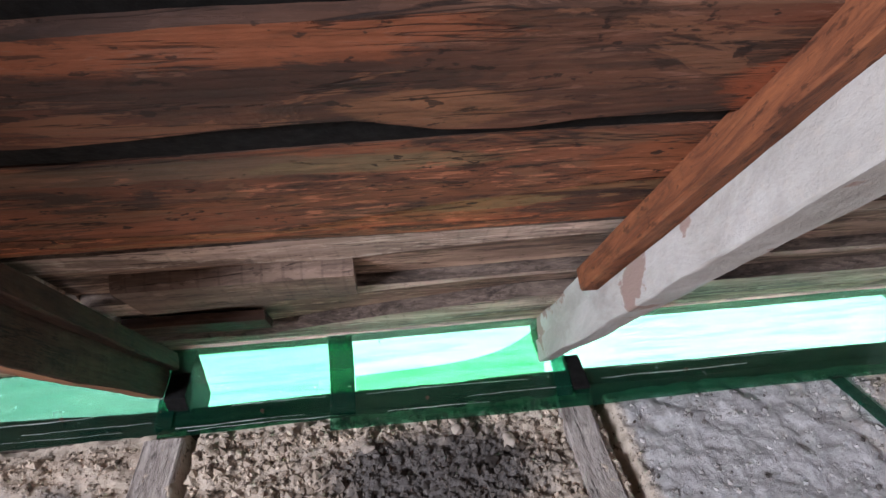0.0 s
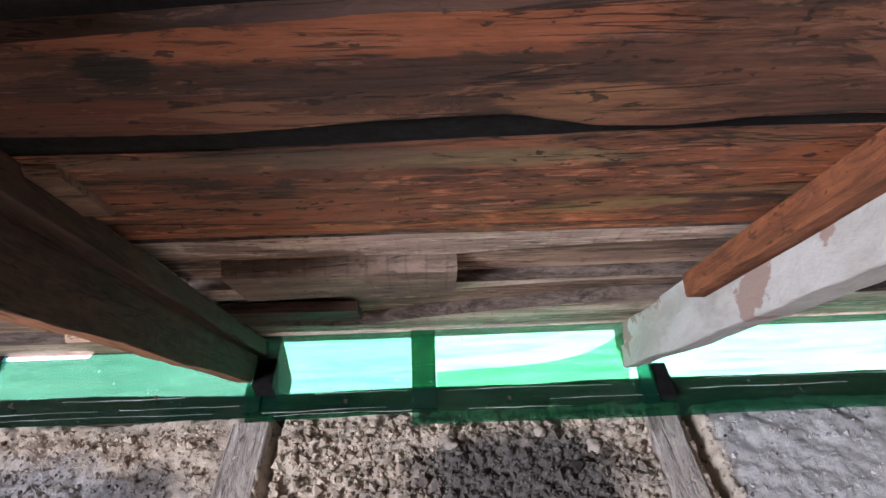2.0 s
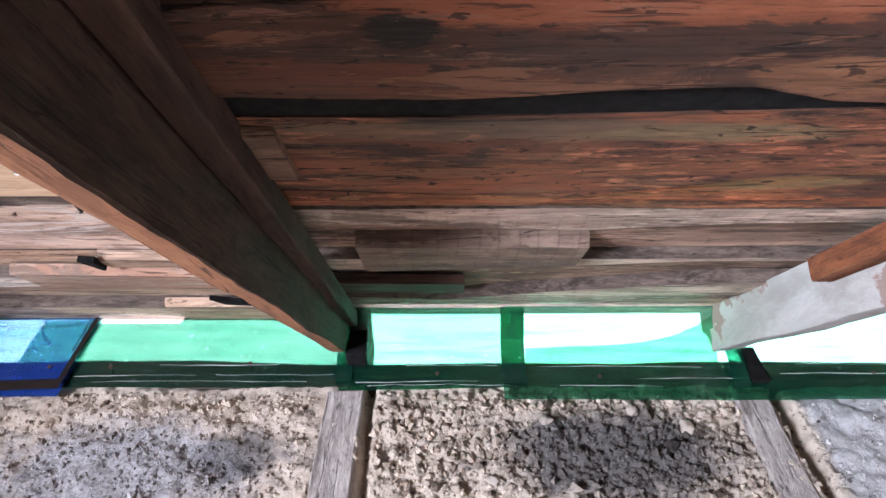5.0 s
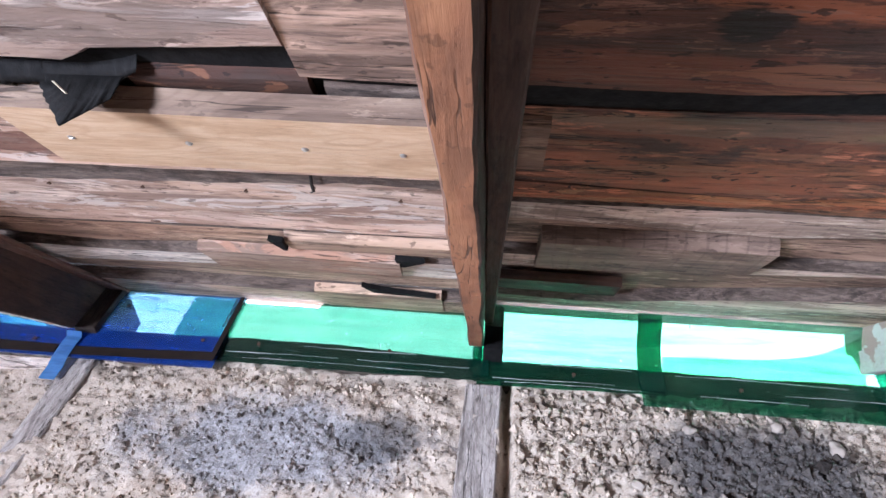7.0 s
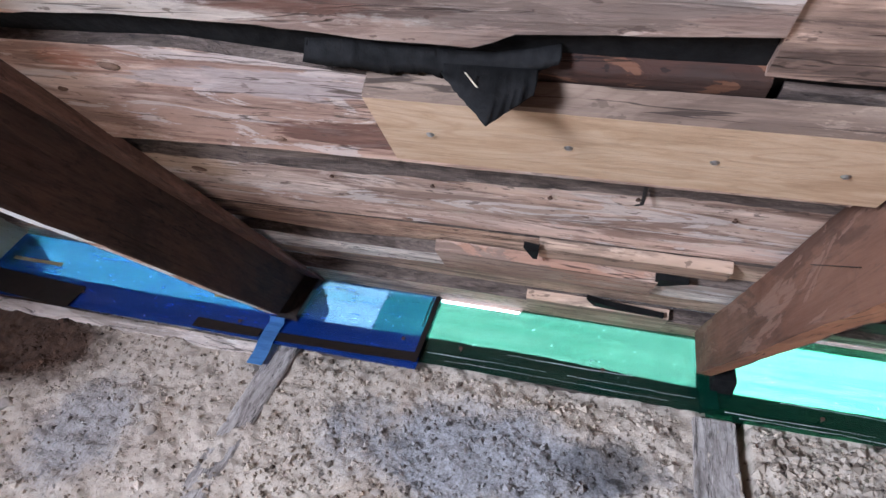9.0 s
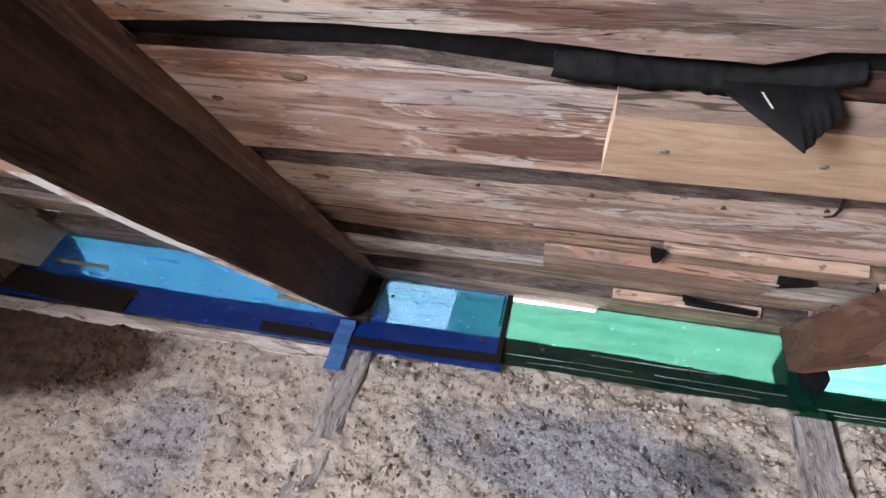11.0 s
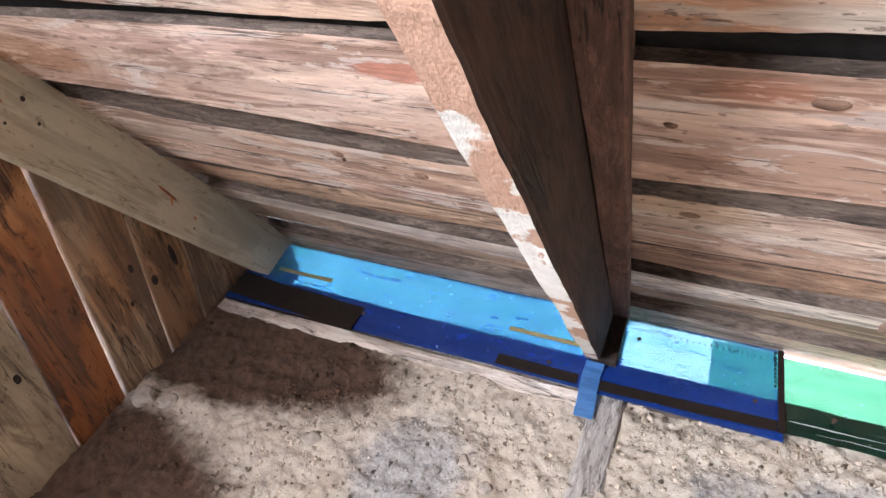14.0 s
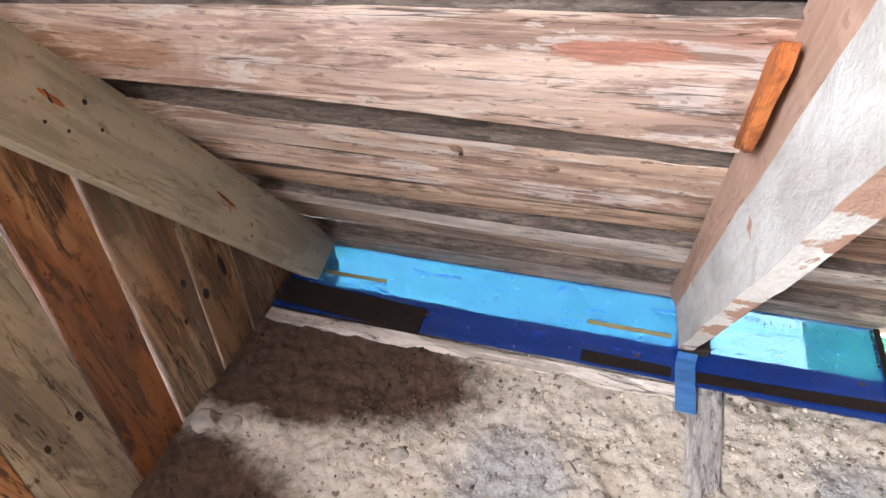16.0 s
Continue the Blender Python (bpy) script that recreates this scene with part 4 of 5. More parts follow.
RISE = [(0.928, 0.004), (0.99, 0.006), (1.05, 0.008), (1.09, 0.03), (1.12, 0.065), (1.146, 0.1)]
RISE_B = [(0.962, 0.0), (1.0, 0.003), (1.05, 0.005), (1.09, 0.025), (1.12, 0.06), (1.146, 0.096)]
FLAT = [(0.968, 0.0), (1.0, 0.002), (1.05, 0.003), (1.1, 0.004), (1.15, 0.005), (1.18, 0.006)]
BLUE = [(0.936, 0.006), (1.0, 0.008), (1.05, 0.01), (1.1, 0.012), (1.15, 0.012), (1.21, 0.006)]
clear_sheet = sheet("clear green plastic sheet over the eave gap", -0.138, 1.45, RISE, GREEN_FILM, 1)
rings = []
for k in range(25):
    f = k / 24
    x = -0.075 + 0.49 * f
    top_y = 1.072 + 0.012 * f + 0.055 * f ** 5
    zz = lambda y: 0.004 if y < 1.05 else 0.004 + (y - 1.05) * 0.9
    ring = [(x, y, zz(y)) for y in (1.03, 1.05, (1.05 + top_y) / 2, top_y)]
    rings.append(ring + [(a, b, c - 0.0008) for a, b, c in ring[::-1]])
part("fold", loft(rings), GREEN_PALE, clear_sheet, "folded-back green edge")
mid_sheet = sheet("streaked green plastic sheet lapped under its neighbour", -0.54, -0.077, RISE_B, GREEN_MID, 2, 0.004)
sheet("thin green plastic offcut under the blue sheet", -1.365, -1.21, [(1.0, 0.002), (1.06, 0.003), (1.12, 0.004), (1.19, 0.004)], GREEN_CLEAR, 9, 0.0005)
bm = sheet_mesh(-1.222, -0.532, FLAT, 3)
for v in bm.verts:
    if v.co.x > -0.98 and v.co.y > 1.17:
        v.co.y += 0.035
green_sheet = solo("plastic_sheet", bm, GREEN_DENSE, "green plastic sheet with a notched back edge over the eave gap", "plastic sheet", group="plastic sheets on the eave")
sheet("green plastic sheet in the far bay", 1.53, 2.48, RISE_B, GREEN_FILM, 4)
sheet("bright blue plastic sheet over the eave gap", -2.655, -1.212, BLUE, BLUE_FILM, 5, 0.002)
sheet("pale blue plastic layer under the blue sheet", -2.655, -1.56, [(1.035, 0.001), (1.1, 0.003), (1.15, 0.004), (1.2, 0.002)], BLUE_UNDER, 6, 0.001)
sheet("green plastic tape over the joint of two sheets", -0.138, -0.078, [(0.97, 0.0085), (1.05, 0.0115), (1.09, 0.034), (1.12, 0.069), (1.134, 0.094)], GREEN_TAPE, 7, 0.002)


# pale colour for dust lines and for the glints along the sheets' creases
DUST_GLINT = plain("pale_dust_glint", (0.5, 0.54, 0.52), 0.8, 0.0, 0.7)
for x0, x1, y, z, seed in ((-1.15, -0.62, 0.985, 0.0045, 1), (-0.5, -0.2, 0.98, 0.0055, 2), (-0.47, -0.12, 0.972, 0.0045, 3), (-0.05, 0.36, 1.02, 0.0115, 4), (0.55, 0.95, 1.0, 0.011, 5), (0.2, 0.5, 0.985, 0.0105, 6), (-1.0, -0.7, 1.035, 0.006, 7), (-1.2, -0.9, 1.0, 0.0045, 8), (-0.85, -0.56, 1.005, 0.0045, 9), (-0.38, -0.15, 1.03, 0.0065, 10), (0.0, 0.25, 0.965, 0.0085, 11), (0.6, 1.2, 1.03, 0.0115, 12)):
    n = 30
    rings = []
    for k in range(n + 1):
        x = x0 + (x1 - x0) * k / n
        w = 0.0011 * max(0.08, wob(x, seed + 400, 9) + 0.35)
        yy = y + 0.005 * wob(x, seed + 420, 4)
        rings.append([(x, yy - w, z), (x, yy + w, z), (x, yy, z + 0.0006)])
    part("crease", loft(rings), DUST_GLINT, clear_sheet if x0 > -0.14 else (green_sheet if x0 < -0.53 else mid_sheet), "pale dusty crease with its glint painted on")


def strip(name, label, category, x0, x1, y0, y1, z, mat, seed, thick=0.001, skew=0.0, ragged=0.002, group=""):
    """A thin flat strip that lies on the sheets."""
    n = max(3, round((x1 - x0) / 0.02))
    rings = []
    for k in range(n + 1):
        x = x0 + (x1 - x0) * k / n
        d = skew * (x - x0)
        a, b = y0 + d + ragged * wob(x, seed, 6), y1 + d + ragged * wob(x, seed + 5, 6)
        rings.append([(x, a, z), (x, b, z), (x, b, z + thick), (x, a, z + thick)])
    return solo(name, loft(rings), mat, label, category, group=group)


strip("tape", "brown tape along the front of the blue sheet", "tape", -1.842, -1.645, 0.944, 0.974, 0.0105, BROWN_TAPE, 1, group="brown tapes")
strip("tape", "brown tape along the front of the blue sheet", "tape", -1.6, -1.225, 0.942, 0.97, 0.0105, BROWN_TAPE, 2, 0.001, 0.04, group="brown tapes")
# its extra width darkens the sheet where shade lies by the gable
strip("tape", "dark brown tape beside the gable, widened to stand for shade", "tape", -2.65, -2.236, 0.948, 1.035, 0.0115, BROWN_TAPE, 3, 0.001, -0.06, group="brown tapes")
strip("tape", "narrow olive tape on the blue sheet", "tape", -1.842, -1.65, 1.056, 1.07, 0.0135, OLIVE_TAPE, 4)
strip("tape", "narrow olive tape on the blue sheet", "tape", -2.562, -2.38, 1.072, 1.086, 0.0145, OLIVE_TAPE, 5)
strip("tape", "dark narrow tape across the edge of the blue sheet", "tape", -1.225, -1.212, 0.95, 1.19, 0.018, BROWN_TAPE, 6)
strip("batten", "pale flat batten in front of the blue sheet", "batten", -2.655, -1.63, 0.897, 0.932, -0.016, WHITE_STRIP, 7, 0.014, 0.004)


def strap(label, points, width, mat, seed):
    """A narrow strap that follows points, bent over edges; it lies across its run along x."""
    rings = []
    for k, (x, y, z) in enumerate(points):
        w = width / 2
        rings.append([(x - w, y, z), (x + w, y, z), (x + w, y, z + 0.0012), (x - w, y, z + 0.0012)])
    return solo("plastic_strap", loft(rings), mat, label, "plastic strap", group="plastic straps")


strap("pale blue plastic strap from the rafter's foot to the joist", [(-1.614, 1.006, 0.03), (-1.615, 0.998, 0.0155), (-1.617, 0.98, 0.0145), (-1.615, 0.935, 0.013), (-1.612, 0.9, 0.007), (-1.611, 0.862, 0.007)], 0.042, PALE_BLUE, 1)
strap("green plastic strap at the foot of the limewashed rafter", [(0.452, 1.1, 0.06), (0.452, 1.078, 0.026), (0.448, 1.02, 0.024), (0.44, 0.952, 0.016)], 0.04, GREEN_TAPE, 2)
strap("green plastic strap at the foot of the brown rafter", [(-0.535, 1.09, 0.03), (-0.535, 1.066, 0.01), (-0.532, 1.02, 0.008), (-0.53, 0.98, 0.006)], 0.04, GREEN_TAPE, 3)
bm = loft([[(1.14, 0.936, 0.001), (1.18, 0.936, 0.001), (1.18, 0.936, 0.003), (1.14, 0.936, 0.003)], [(1.16, 0.86, 0.002), (1.2, 0.86, 0.002), (1.2, 0.86, 0.004), (1.16, 0.86, 0.004)], [(1.185, 0.77, 0.0), (1.225, 0.77, 0.0), (1.225, 0.77, 0.002), (1.185, 0.77, 0.002)]])
solo("plastic_strap", bm, GREEN_TAPE, "loose green plastic strap lying on grey fill", "plastic strap", group="plastic straps")


def block(label, x0, x1, y0, y1, z0, z1, mat=DARK_PLAIN):
    bm = bmesh.new()
    box(bm, x0, x1, y0, y1, z0, z1, 0.004)
    return solo("timber_block", bm, mat, label, "timber block", group="timber blocks")


# black block put where a dark shadow lies beside the brown rafter
block("black block added for the dark shadow beside the brown rafter's foot", -0.528, -0.478, 1.03, 1.19, -0.12, 0.05, FELT)
block("dark timber block on the plate beside the limewashed rafter", 0.468, 0.512, 0.97, 1.08, 0.0085, 0.02, FELT)
# added block that stops daylight leaking in at the gable corner
block("dark block added against a light leak under the gable rafter's foot", -2.669, -2.6, 1.0, 1.2, -0.12, -0.001)
# this one stands for the blurred shadow on the sheet by the rafter
block("dark block added for the shadow beside the limewashed rafter's foot", -1.628, -1.568, 1.022, 1.19, -0.12, 0.03)

# ---- things on the boards ----
plank_new = thing("plank", "new yellow pine plank screwed over a gap in old boards", "plank", ROOF)
rings = []
for k in range(25):
    f = k / 24
    x = -1.07 + 0.499 * f
    j = 0.0012 * wob(x, 61, 9)
    lo, hi = 1.004 + j, 1.145 - 0.006 * f + 0.0015 * wob(x, 62, 3)
    rings.append([(x, lo, 0.007), (x, lo, 0.035), (x, lo + 0.002, 0.037), (x, hi - 0.003, 0.037), (x, hi, 0.034), (x, hi, 0.007)])
bm = loft(rings)
for f in bm.faces:
    if f.normal.y > 0.2:
        f.material_index = 1
    elif abs(f.normal.x) > 0.8:
        f.material_index = 2
part("pine_board", bm, (NEW_PINE, PINE_WANE, END_GRAIN), plank_new)


def screw_head(parent, x, s, h, r=0.0045, mat=STEEL):
    bm = bmesh.new()
    bmesh.ops.create_cone(bm, cap_ends=True, segments=12, radius1=r, radius2=r * 0.6, depth=0.002, matrix=Matrix.Translation((x, s, h + 0.001)))
    box(bm, x - r * 0.5, x + r * 0.5, s - r * 0.12, s + r * 0.12, h + 0.0018, h + 0.0024)
    return part("screw", bm, mat, parent, "steel screw head")


for x, s_ in ((-1.015, 1.076), (-0.872, 1.074), (-0.735, 1.072), (-0.622, 1.068)):
    screw_head(plank_new, x, s_, 0.037)


def lath(label, x0, x1, low, high, h, thick, mat, seed, skew0=0.0, skew1=0.0):
    return solo("lath", board_mesh(x0, x1, low, high, h, thick, 0.008, 0.006, seed, 0.002, 0.02, skew0, skew1), mat, label, "lath", ROOF, group="roof laths")


lath("reddish-brown lath nailed along the boards", -1.134, -0.716, (0.372, 0.372), (0.507, 0.492), 0.003, 0.022, LATH_RED, 201, 0.0, 0.01)
lath("thin grey lath above the plastic sheet", -0.97, -0.642, (-0.012, 0.0), (0.185, 0.18), 0.002, 0.022, GREY_WARM, 203)
lath("grey weathered lath between boards", -0.928, -0.6, (0.512, 0.505), (0.578, 0.57), -0.008, 0.022, GREY_WARM, 205)
lath("reddish-brown sawn lath on dark boards", -0.434, -0.04, (0.515, 0.55), (0.686, 0.688), 0.002, 0.03, LATH_SAWN, 207)
lath("short dark lath near the plastic sheet", -0.52, -0.24, (0.33, 0.31), (0.42, 0.41), 0.0, 0.02, DARK_BOARD, 209)
lath("short lath with red bark in the gap", -0.905, -0.712, (1.132, 1.122), (1.172, 1.17), 0.004, 0.02, RED_BOARD, 211)
lath("dark grey board behind the gap", -0.70, -0.56, (1.1, 1.1), (1.152, 1.146), -0.001, 0.02, EDGE_WOOD, 213)


def notch_wedge(points, h):
    """A black felt wedge laid on the boards, for the dark of a short open notch between their ends."""
    bm = loft([[(x, s_, h - 0.012) for x, s_ in points], [(x, s_, h) for x, s_ in points]])
    return part("notch", bm, FELT, roof, "black wedge laid on for the dark of an open notch between board ends")


notch_wedge([(-0.952, 0.592), (-0.925, 0.585), (-0.93, 0.53), (-0.938, 0.528)], 0.0015)
notch_wedge([(-0.715, 0.505), (-0.712, 0.455), (-0.7, 0.452), (-0.655, 0.492)], 0.0005)
notch_wedge([(-0.83, 0.265), (-0.79, 0.235), (-0.655, 0.192), (-0.655, 0.182), (-0.81, 0.205)], 0.0035)
lath("brown wood chip against the dark rafter", -0.493, -0.46, (0.985, 0.982), (1.108, 1.104), 0.01, 0.014, RAFTER_CHIP, 215)

# torn roofing felt hanging out of the gap
top = [(-1.13, 1.172), (-1.08, 1.176), (-1.05, 1.172), (-1.01, 1.17), (-0.97, 1.168), (-0.94, 1.17), (-0.91, 1.176), (-0.885, 1.184)]
low = [(-1.13, 1.166), (-1.08, 1.162), (-1.05, 1.153), (-1.015, 1.148), (-0.987, 1.144), (-0.946, 1.146), (-0.915, 1.158), (-0.89, 1.176)]
rings = []
for k in range(71):
    f = k / 70 * 7
    x = float(np.interp(f, range(8), [q[0] for q in top]))
    t_ = float(np.interp(f, range(8), [q[1] for q in top]))
    b_ = float(np.interp(f, range(8), [q[1] for q in low])) + 0.006 * wob(x, 77, 16) + 0.006 * noise.noise((x * 130, 3.0, 1.0))
    m_ = (t_ + b_) / 2
    z = 0.008 + 0.004 * wob(x, 78, 9)
    rings.append([(x, t_, -0.012), (x + 0.002, m_, z), (x, b_, z + 0.005), (x, b_, z + 0.0035), (x + 0.002, m_, z - 0.0015), (x, t_, -0.0135)])
bm = loft(rings)
for f in bm.faces:
    f.smooth = True
scrap = solo("roofing_felt_scrap", bm, FELT, "torn black roofing felt hanging from a gap over the new plank", "roofing felt", ROOF)
rings = []
for k in range(41):
    f = k / 40
    x = -0.988 + 0.086 * f
    tip = max(0.0, 1 - abs(f - 0.6) / 0.6)
    j = 0.006 * wob(x, 177, 25) + 0.005 * noise.noise((x * 190, 5.0, 1.0))
    h0, h1 = 0.012, 0.022 + 0.06 * tip + j
    s0, s1 = 1.17, 1.172 + 0.022 * tip + j
    bend = 0.006 * wob(x, 178, 14)
    rings.append([(x, s0, h0), (x + 0.004 * tip, (s0 + s1) / 2 + bend, (h0 + h1) / 2), (x + 0.003 * tip, s1, h1), (x + 0.003 * tip, s1 - 0.0015, h1), (x + 0.004 * tip, (s0 + s1) / 2 + bend - 0.0015, (h0 + h1) / 2), (x, s0 - 0.0015, h0)])
bm = loft(rings)
for f in bm.faces:
    f.smooth = True
part("flap", bm, FELT, scrap, "torn hanging corner")

# orange splinter on the limewashed rafter's gable face
outline = [(1.112, -0.002), (1.165, 0.034), (1.14, 0.042), (1.09, 0.045), (1.04, 0.049), (1.015, 0.052), (0.998, 0.048), (0.985, 0.04), (0.965, 0.03), (0.958, 0.02), (1.0, 0.014), (1.06, 0.006)]
bm = loft([[(x - 0.002 * wob(s_, 91, 30), s_, h_) for s_, h_ in outline] for x in (-1.6645, -1.671)] + [[(-1.6765 - 0.002 * wob(s_, 92, 30), 1.07 + (s_ - 1.07) * 0.97, 0.03 + (h_ - 0.03) * 0.6) for s_, h_ in outline]])
solo("wood_splinter", bm, GLUE_ORANGE, "bright orange split wood sliver on the rafter's side", "wood splinter", ROOF)


for x, s_, rx, rs in ((-1.217, 0.842, 0.012, 0.009), (-1.123, 0.845, 0.012, 0.009), (-0.97, 0.846, 0.013, 0.008), (-0.791, 0.862, 0.016, 0.012), (-1.253, 0.962, 0.012, 0.008), (-1.163, 0.624, 0.014, 0.005), (-0.622, 0.862, 0.01, 0.009), (-2.025, 0.817, 0.013, 0.014), (-1.889, 0.779, 0.016, 0.014), (-1.398, 1.112, 0.02, 0.012), (-1.521, 1.049, 0.008, 0.004), (-1.484, 0.794, 0.018, 0.014)):
    bm = bmesh.new()
    bmesh.ops.create_uvsphere(bm, u_segments=14, v_segments=8, radius=1.0, matrix=pose(x, s_, 0.005 if s_ > 0.95 else (-0.003 if s_ > 0.75 and s_ < 0.83 else (-0.016 if s_ < 0.7 else -0.01))) @ Matrix.Diagonal((rx * 0.8, rs * 0.8, 0.005, 1)))
    for v in bm.verts:
        v.co += 0.003 * Vector((noise.noise(v.co * 90), noise.noise(v.co * 90 + Vector((5, 0, 0))), 0))
    part("knot", bm, KNOT, roof, "dark brown knot")


def rod(name, label, category, points, r, mat):
    """A thin round rod that follows points in the roof's frame."""
    rings = [[(x + r * math.cos(a), s_ + r * math.sin(a) * 0.7, h_ + r * math.sin(a) * 0.7) for a in (0, 1.05, 2.09, 3.14, 4.19, 5.24)] for x, s_, h_ in points]
    return solo(name, loft(rings), mat, label, category, ROOF)


rod("nail", "bent black nail driven into a grey board", "nail", [(-0.781, 0.905, -0.004), (-0.781, 0.892, 0.006), (-0.782, 0.876, 0.009), (-0.788, 0.868, 0.008)], 0.0026, IRON)
rod("nail", "thin black nail lying against the brown rafter", "nail", [(-0.5665, 0.825, 0.044), (-0.568, 0.89, 0.064), (-0.5665, 0.962, 0.086)], 0.0013, IRON)
rod("straw", "pale straw caught on the torn roofing felt", "straw", [(-0.962, 1.186, 0.03), (-0.952, 1.178, 0.038), (-0.943, 1.166, 0.04), (-0.934, 1.154, 0.036)], 0.0011, STRAW)


def nail(name, label, m, r, length, mat, group):
    bm = bmesh.new()
    bmesh.ops.create_cone(bm, cap_ends=True, segments=10, radius1=r, radius2=r, depth=0.0016, matrix=Matrix.Translation((0, 0, length)))
    bmesh.ops.create_cone(bm, cap_ends=True, segments=8, radius1=r * 0.35, radius2=r * 0.45, depth=length, matrix=Matrix.Translation((0, 0, length / 2)))
    return solo(name, bm, mat, label, "nail", m, group=group)


for x, s_ in ((-0.786, 0.868), (-1.23, 0.83), (-1.07, 0.835), (-0.9, 0.84), (-0.66, 0.83), (-2.02, 0.8), (-1.33, 1.25)):
    nail("nail", "rusty nail head in a roof board", ROOF @ pose(x, s_, -0.012), 0.0035, 0.0125, RUSTY, "nails in the roof boards")
for x, y in ((-1.117, 1.023), (-0.77, 1.033), (-1.269, 1.022), (-1.531, 1.128), (-1.72, 0.985), (-2.23, 0.99), (-0.3, 1.0), (0.1, 0.99), (0.78, 1.0)):
    nail("nail", "dark nail head through a plastic sheet", pose(x, y, 0.002), 0.005, 0.012, RUSTY, "nails in the plastic sheets")

# printed marks on the blue sheet: plain bars
for k in range(22):
    x = -1.505 + 0.0135 * k
    bm = bmesh.new()
    box(bm, x, x + 0.0022, 1.148, 1.156 + 0.004 * (k % 5 == 0), 0.0195, 0.0198)
    solo("printed_mark", bm, INK, "fine dark printed tick on the blue sheet", "printed mark", group="printed ticks")
for k in range(9):
    y = 1.07 + 0.0125 * k
    bm = bmesh.new()
    box(bm, -1.234, -1.228, y, y + 0.008, 0.0195, 0.0198)
    solo("printed_mark", bm, INK, "small black printed sign on the blue sheet", "printed mark", group="printed signs")

# ---- gable details ----
for y, z, r in ((0.401, 0.246, 0.014), (0.329, 0.249, 0.011), (0.726, 0.274, 0.012), (0.77, 0.201, 0.012), (0.689, 0.193, 0.009), (0.3, 0.5, 0.012)):
    bm = bmesh.new()
    bmesh.ops.create_uvsphere(bm, u_segments=12, v_segments=6, radius=1.0, matrix=pose(GABLE_X - 0.0005, y, z) @ Matrix.Diagonal((0.0022, r * 0.8, r * 1.3, 1)))
    part("knot", bm, DARK_PLAIN, gable, "dark knot")
bm = bmesh.new()
bmesh.ops.create_uvsphere(bm, u_segments=12, v_segments=6, radius=1.0, matrix=pose(GABLE_X - 0.0005, 0.845, 0.222) @ Matrix.Diagonal((0.0022, 0.009, 0.034, 1)))
part("knot", bm, DARK_PLAIN, gable, "long dark knot hole")

for s0, h0, s1, h1, w, mat, what in ((1.04, 0.064, 0.99, 0.067, 0.0045, GLUE_ORANGE, "fresh orange gouge"), (1.03, 0.06, 1.008, 0.072, 0.003, DARK_PLAIN, "dark split"), (0.632, 0.059, 0.548, 0.073, 0.0045, GLUE_ORANGE, "fresh orange gouge"), (0.588, 0.064, 0.568, 0.095, 0.003, GLUE_ORANGE, "fresh orange gouge"), (0.5, 0.082, 0.488, 0.09, 0.004, GLUE_ORANGE, "fresh orange gouge"),
                              (0.967, 0.042, 0.957, 0.046, 0.0045, DARK_PLAIN, "dark knot"), (1.018, 0.1, 1.012, 0.102, 0.003, DARK_PLAIN, "dark knot"), (0.979, 0.096, 0.973, 0.097, 0.003, DARK_PLAIN, "dark knot"), (0.925, 0.068, 0.918, 0.07, 0.0035, DARK_PLAIN, "dark knot"), (0.492, 0.108, 0.486, 0.109, 0.003, DARK_PLAIN, "dark knot")):
    mid_s, mid_h = (s0 + s1) / 2, (h0 + h1) / 2
    face_x = run((-2.566, -2.556), mid_s) + 0.024 * mid_h / run((0.132, 0.147), mid_s)
    bm = bmesh.new()
    bmesh.ops.create_uvsphere(bm, u_segments=10, v_segments=6, radius=1.0, matrix=pose(face_x, mid_s, mid_h, math.degrees(math.atan2(h1 - h0, s1 - s0))) @ Matrix.Diagonal((0.0018, math.hypot(s1 - s0, h1 - h0) / 2, w, 1)))
    part("gouge" if mat is GLUE_ORANGE else "knot", bm, mat, gable_rafter, what + " in the beige wood")

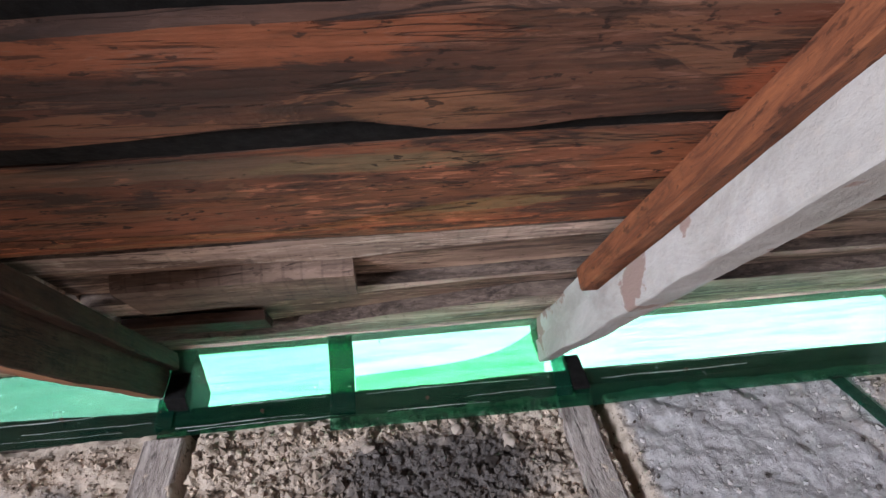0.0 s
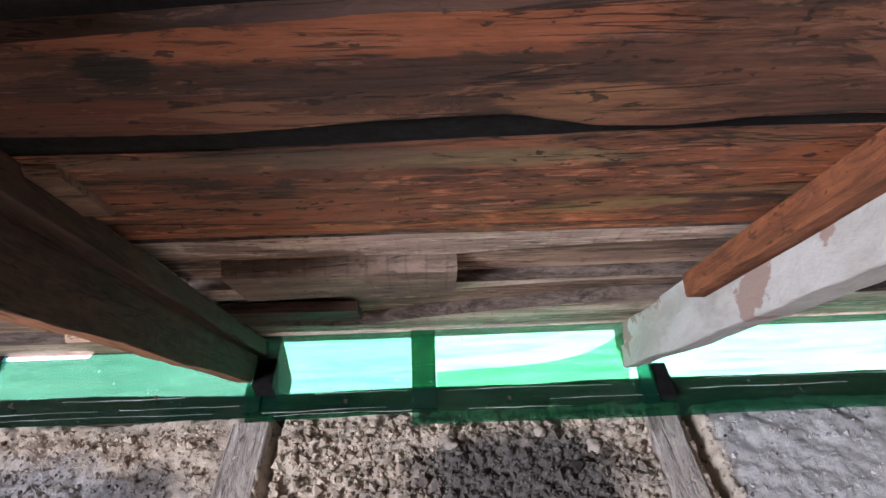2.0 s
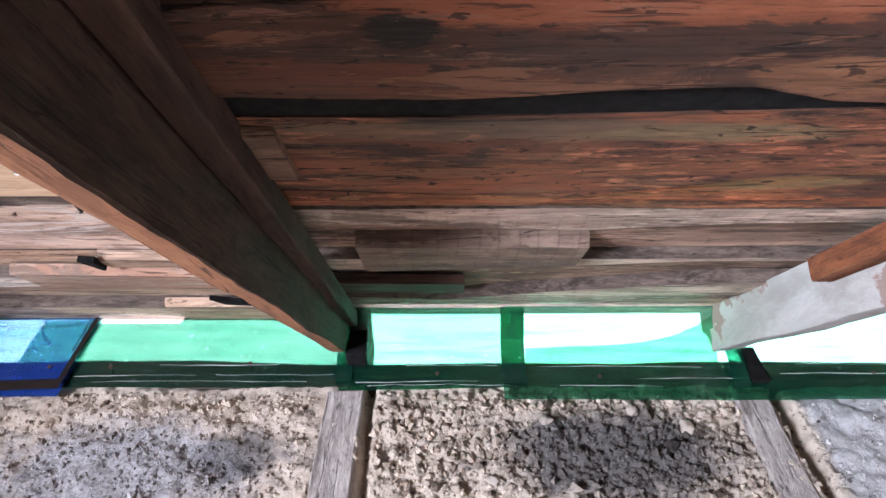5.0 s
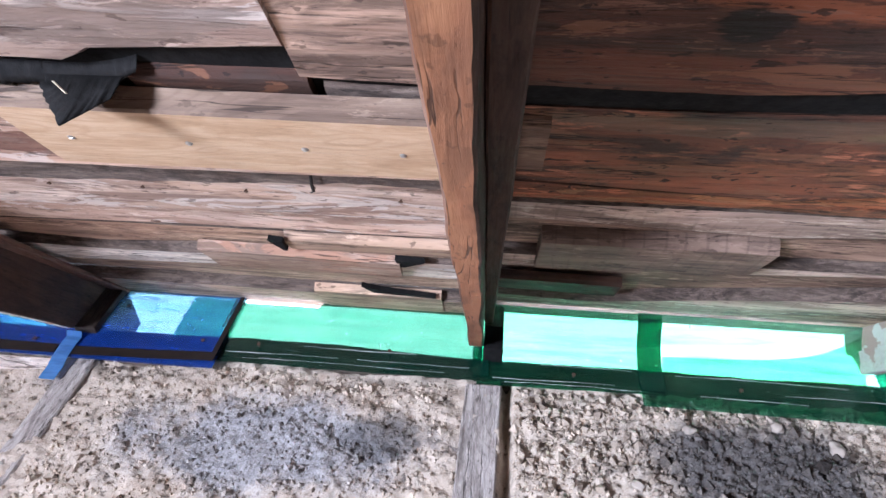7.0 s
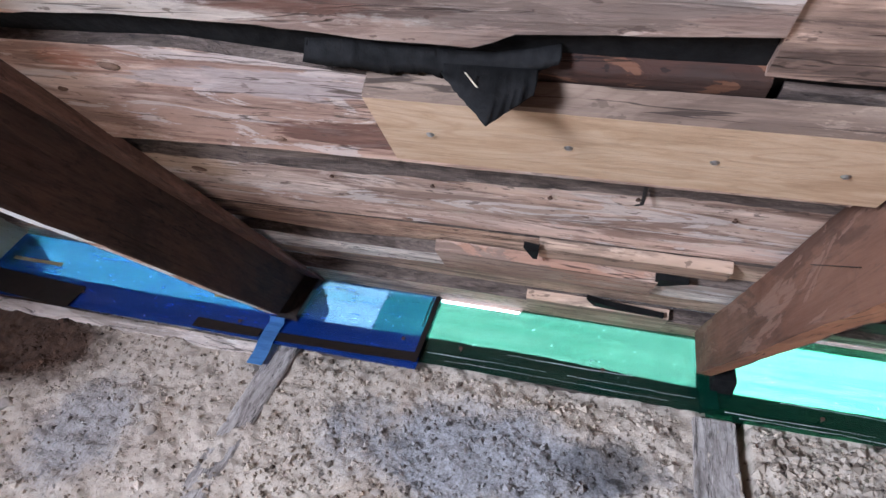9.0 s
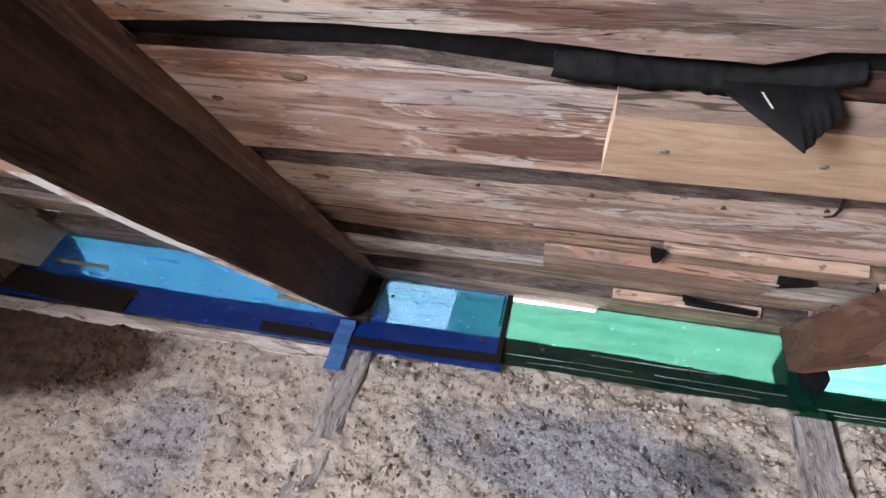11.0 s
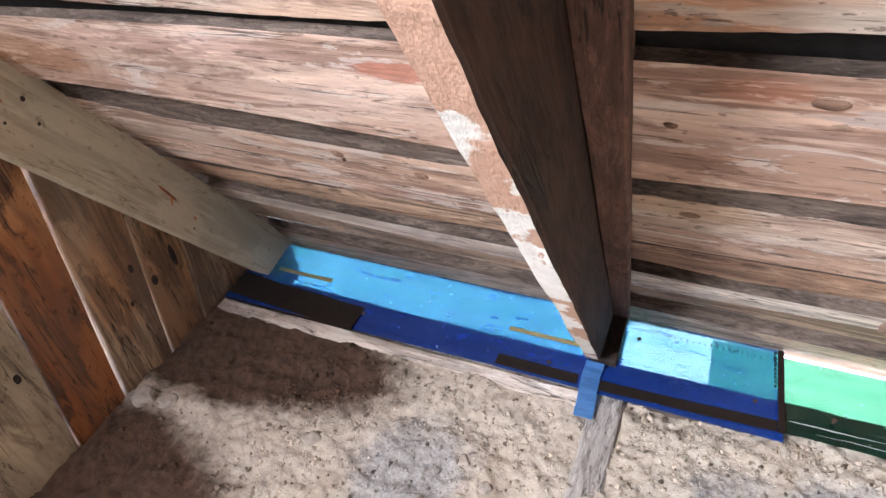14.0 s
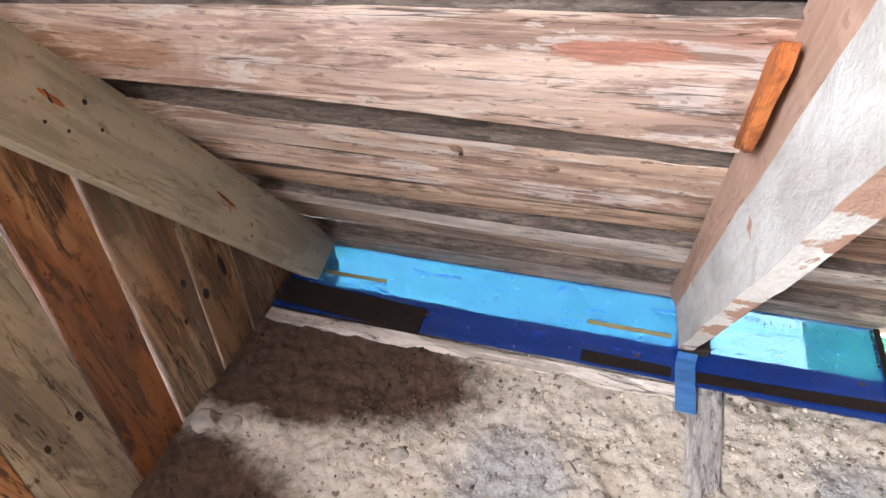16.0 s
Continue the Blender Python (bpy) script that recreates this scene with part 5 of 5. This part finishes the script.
# ---- loose fill: crumbs and stones ----
def crumbs():
    rng = np.random.default_rng(5)
    verts, faces = [], []
    base = [Vector(v) for v in ((1, 0, 0), (-1, 0, 0), (0, 1, 0), (0, -1, 0), (0, 0, 1), (0, 0, -1))]
    tri = ((0, 2, 4), (2, 1, 4), (1, 3, 4), (3, 0, 4), (2, 0, 5), (1, 2, 5), (3, 1, 5), (0, 3, 5))
    for _ in range(38000):
        x = rng.uniform(GABLE_X + 0.02, 1.6)
        y = rng.uniform(0.3, 0.965) ** 0.85
        dens = 0.7 if -0.46 < x < 0.42 else (0.12 if 0.58 < x < 1.15 else 0.5)
        if x < -1.5:
            dens *= 0.5
        if x < -2.3:
            dens *= 0.12
        if rng.random() > dens or y > 0.962 or -0.575 < x < -0.445 or 0.42 < x < 0.5 or 0.515 < x < 0.565 or (-1.6 < x < -1.53 and y > 0.6):
            continue
        big = 1.6 if -0.46 < x < 0.42 else 1.2
        r = big * (0.0017 + 0.0044 * rng.random() ** 2.6 + ((0.005 if big < 1.5 else 0.006) * rng.random() if rng.random() < 0.1 else 0))
        rot = Euler(rng.uniform(0, 6.28, 3)).to_matrix()
        c = Vector((x, y, fill_height(x, y) + r * 0.22))
        i = len(verts)
        for v in base:
            verts.append(c + rot @ (v * r * rng.uniform(0.6, 1.35)))
        faces += [(i + a, i + b, i + d) for a, b, d in tri]
    me = bpy.data.meshes.new("loose_crumbs")
    me.from_pydata(verts, [], faces)
    me.materials.append(CRUMB)
    return me


tagged(new("loose_crumbs", crumbs()), "loose crumbs of clinker, sawdust and ash on the floor", "crumbs", kind="stuff")


def stone(x, y, r, seed, label="pale rounded stone lying on the fill", squash=0.7):
    bm = bmesh.new()
    bmesh.ops.create_icosphere(bm, subdivisions=3, radius=r)
    for v in bm.verts:
        v.co *= 1 + 0.45 * noise.noise(v.co / r * 1.1 + Vector((seed * 3.1, 0, 0))) + 0.16 * noise.noise(v.co / r * 3.5)
        v.co.z *= squash
        v.co.x *= 1.25
    for f in bm.faces:
        f.smooth = True
    return solo("stone", bm, STONE, label, "stone", pose(x, y, fill_height(x, y) + r * squash * 0.15, 0, 0, seed * 40), group="stones on the floor")


# pale stones that stand in for light falling through the plank gap
for k, (x, y, r) in enumerate(((-2.62, 0.575, 0.026), (-2.56, 0.585, 0.022))):
    stone(x, y, r, k + 31, "flat pale stone added for the lit patch at the gable's foot", 0.3)
for k, (x, y, r) in enumerate(((-2.165, 0.62, 0.017), (-1.757, 0.636, 0.013), (-1.82, 0.678, 0.012), (-2.05, 0.7, 0.007), (-1.2, 0.62, 0.008), (0.16, 0.9, 0.013), (0.28, 0.86, 0.016), (-0.18, 0.72, 0.011), (-0.05, 0.86, 0.012))):
    stone(x, y, r, k + 1)
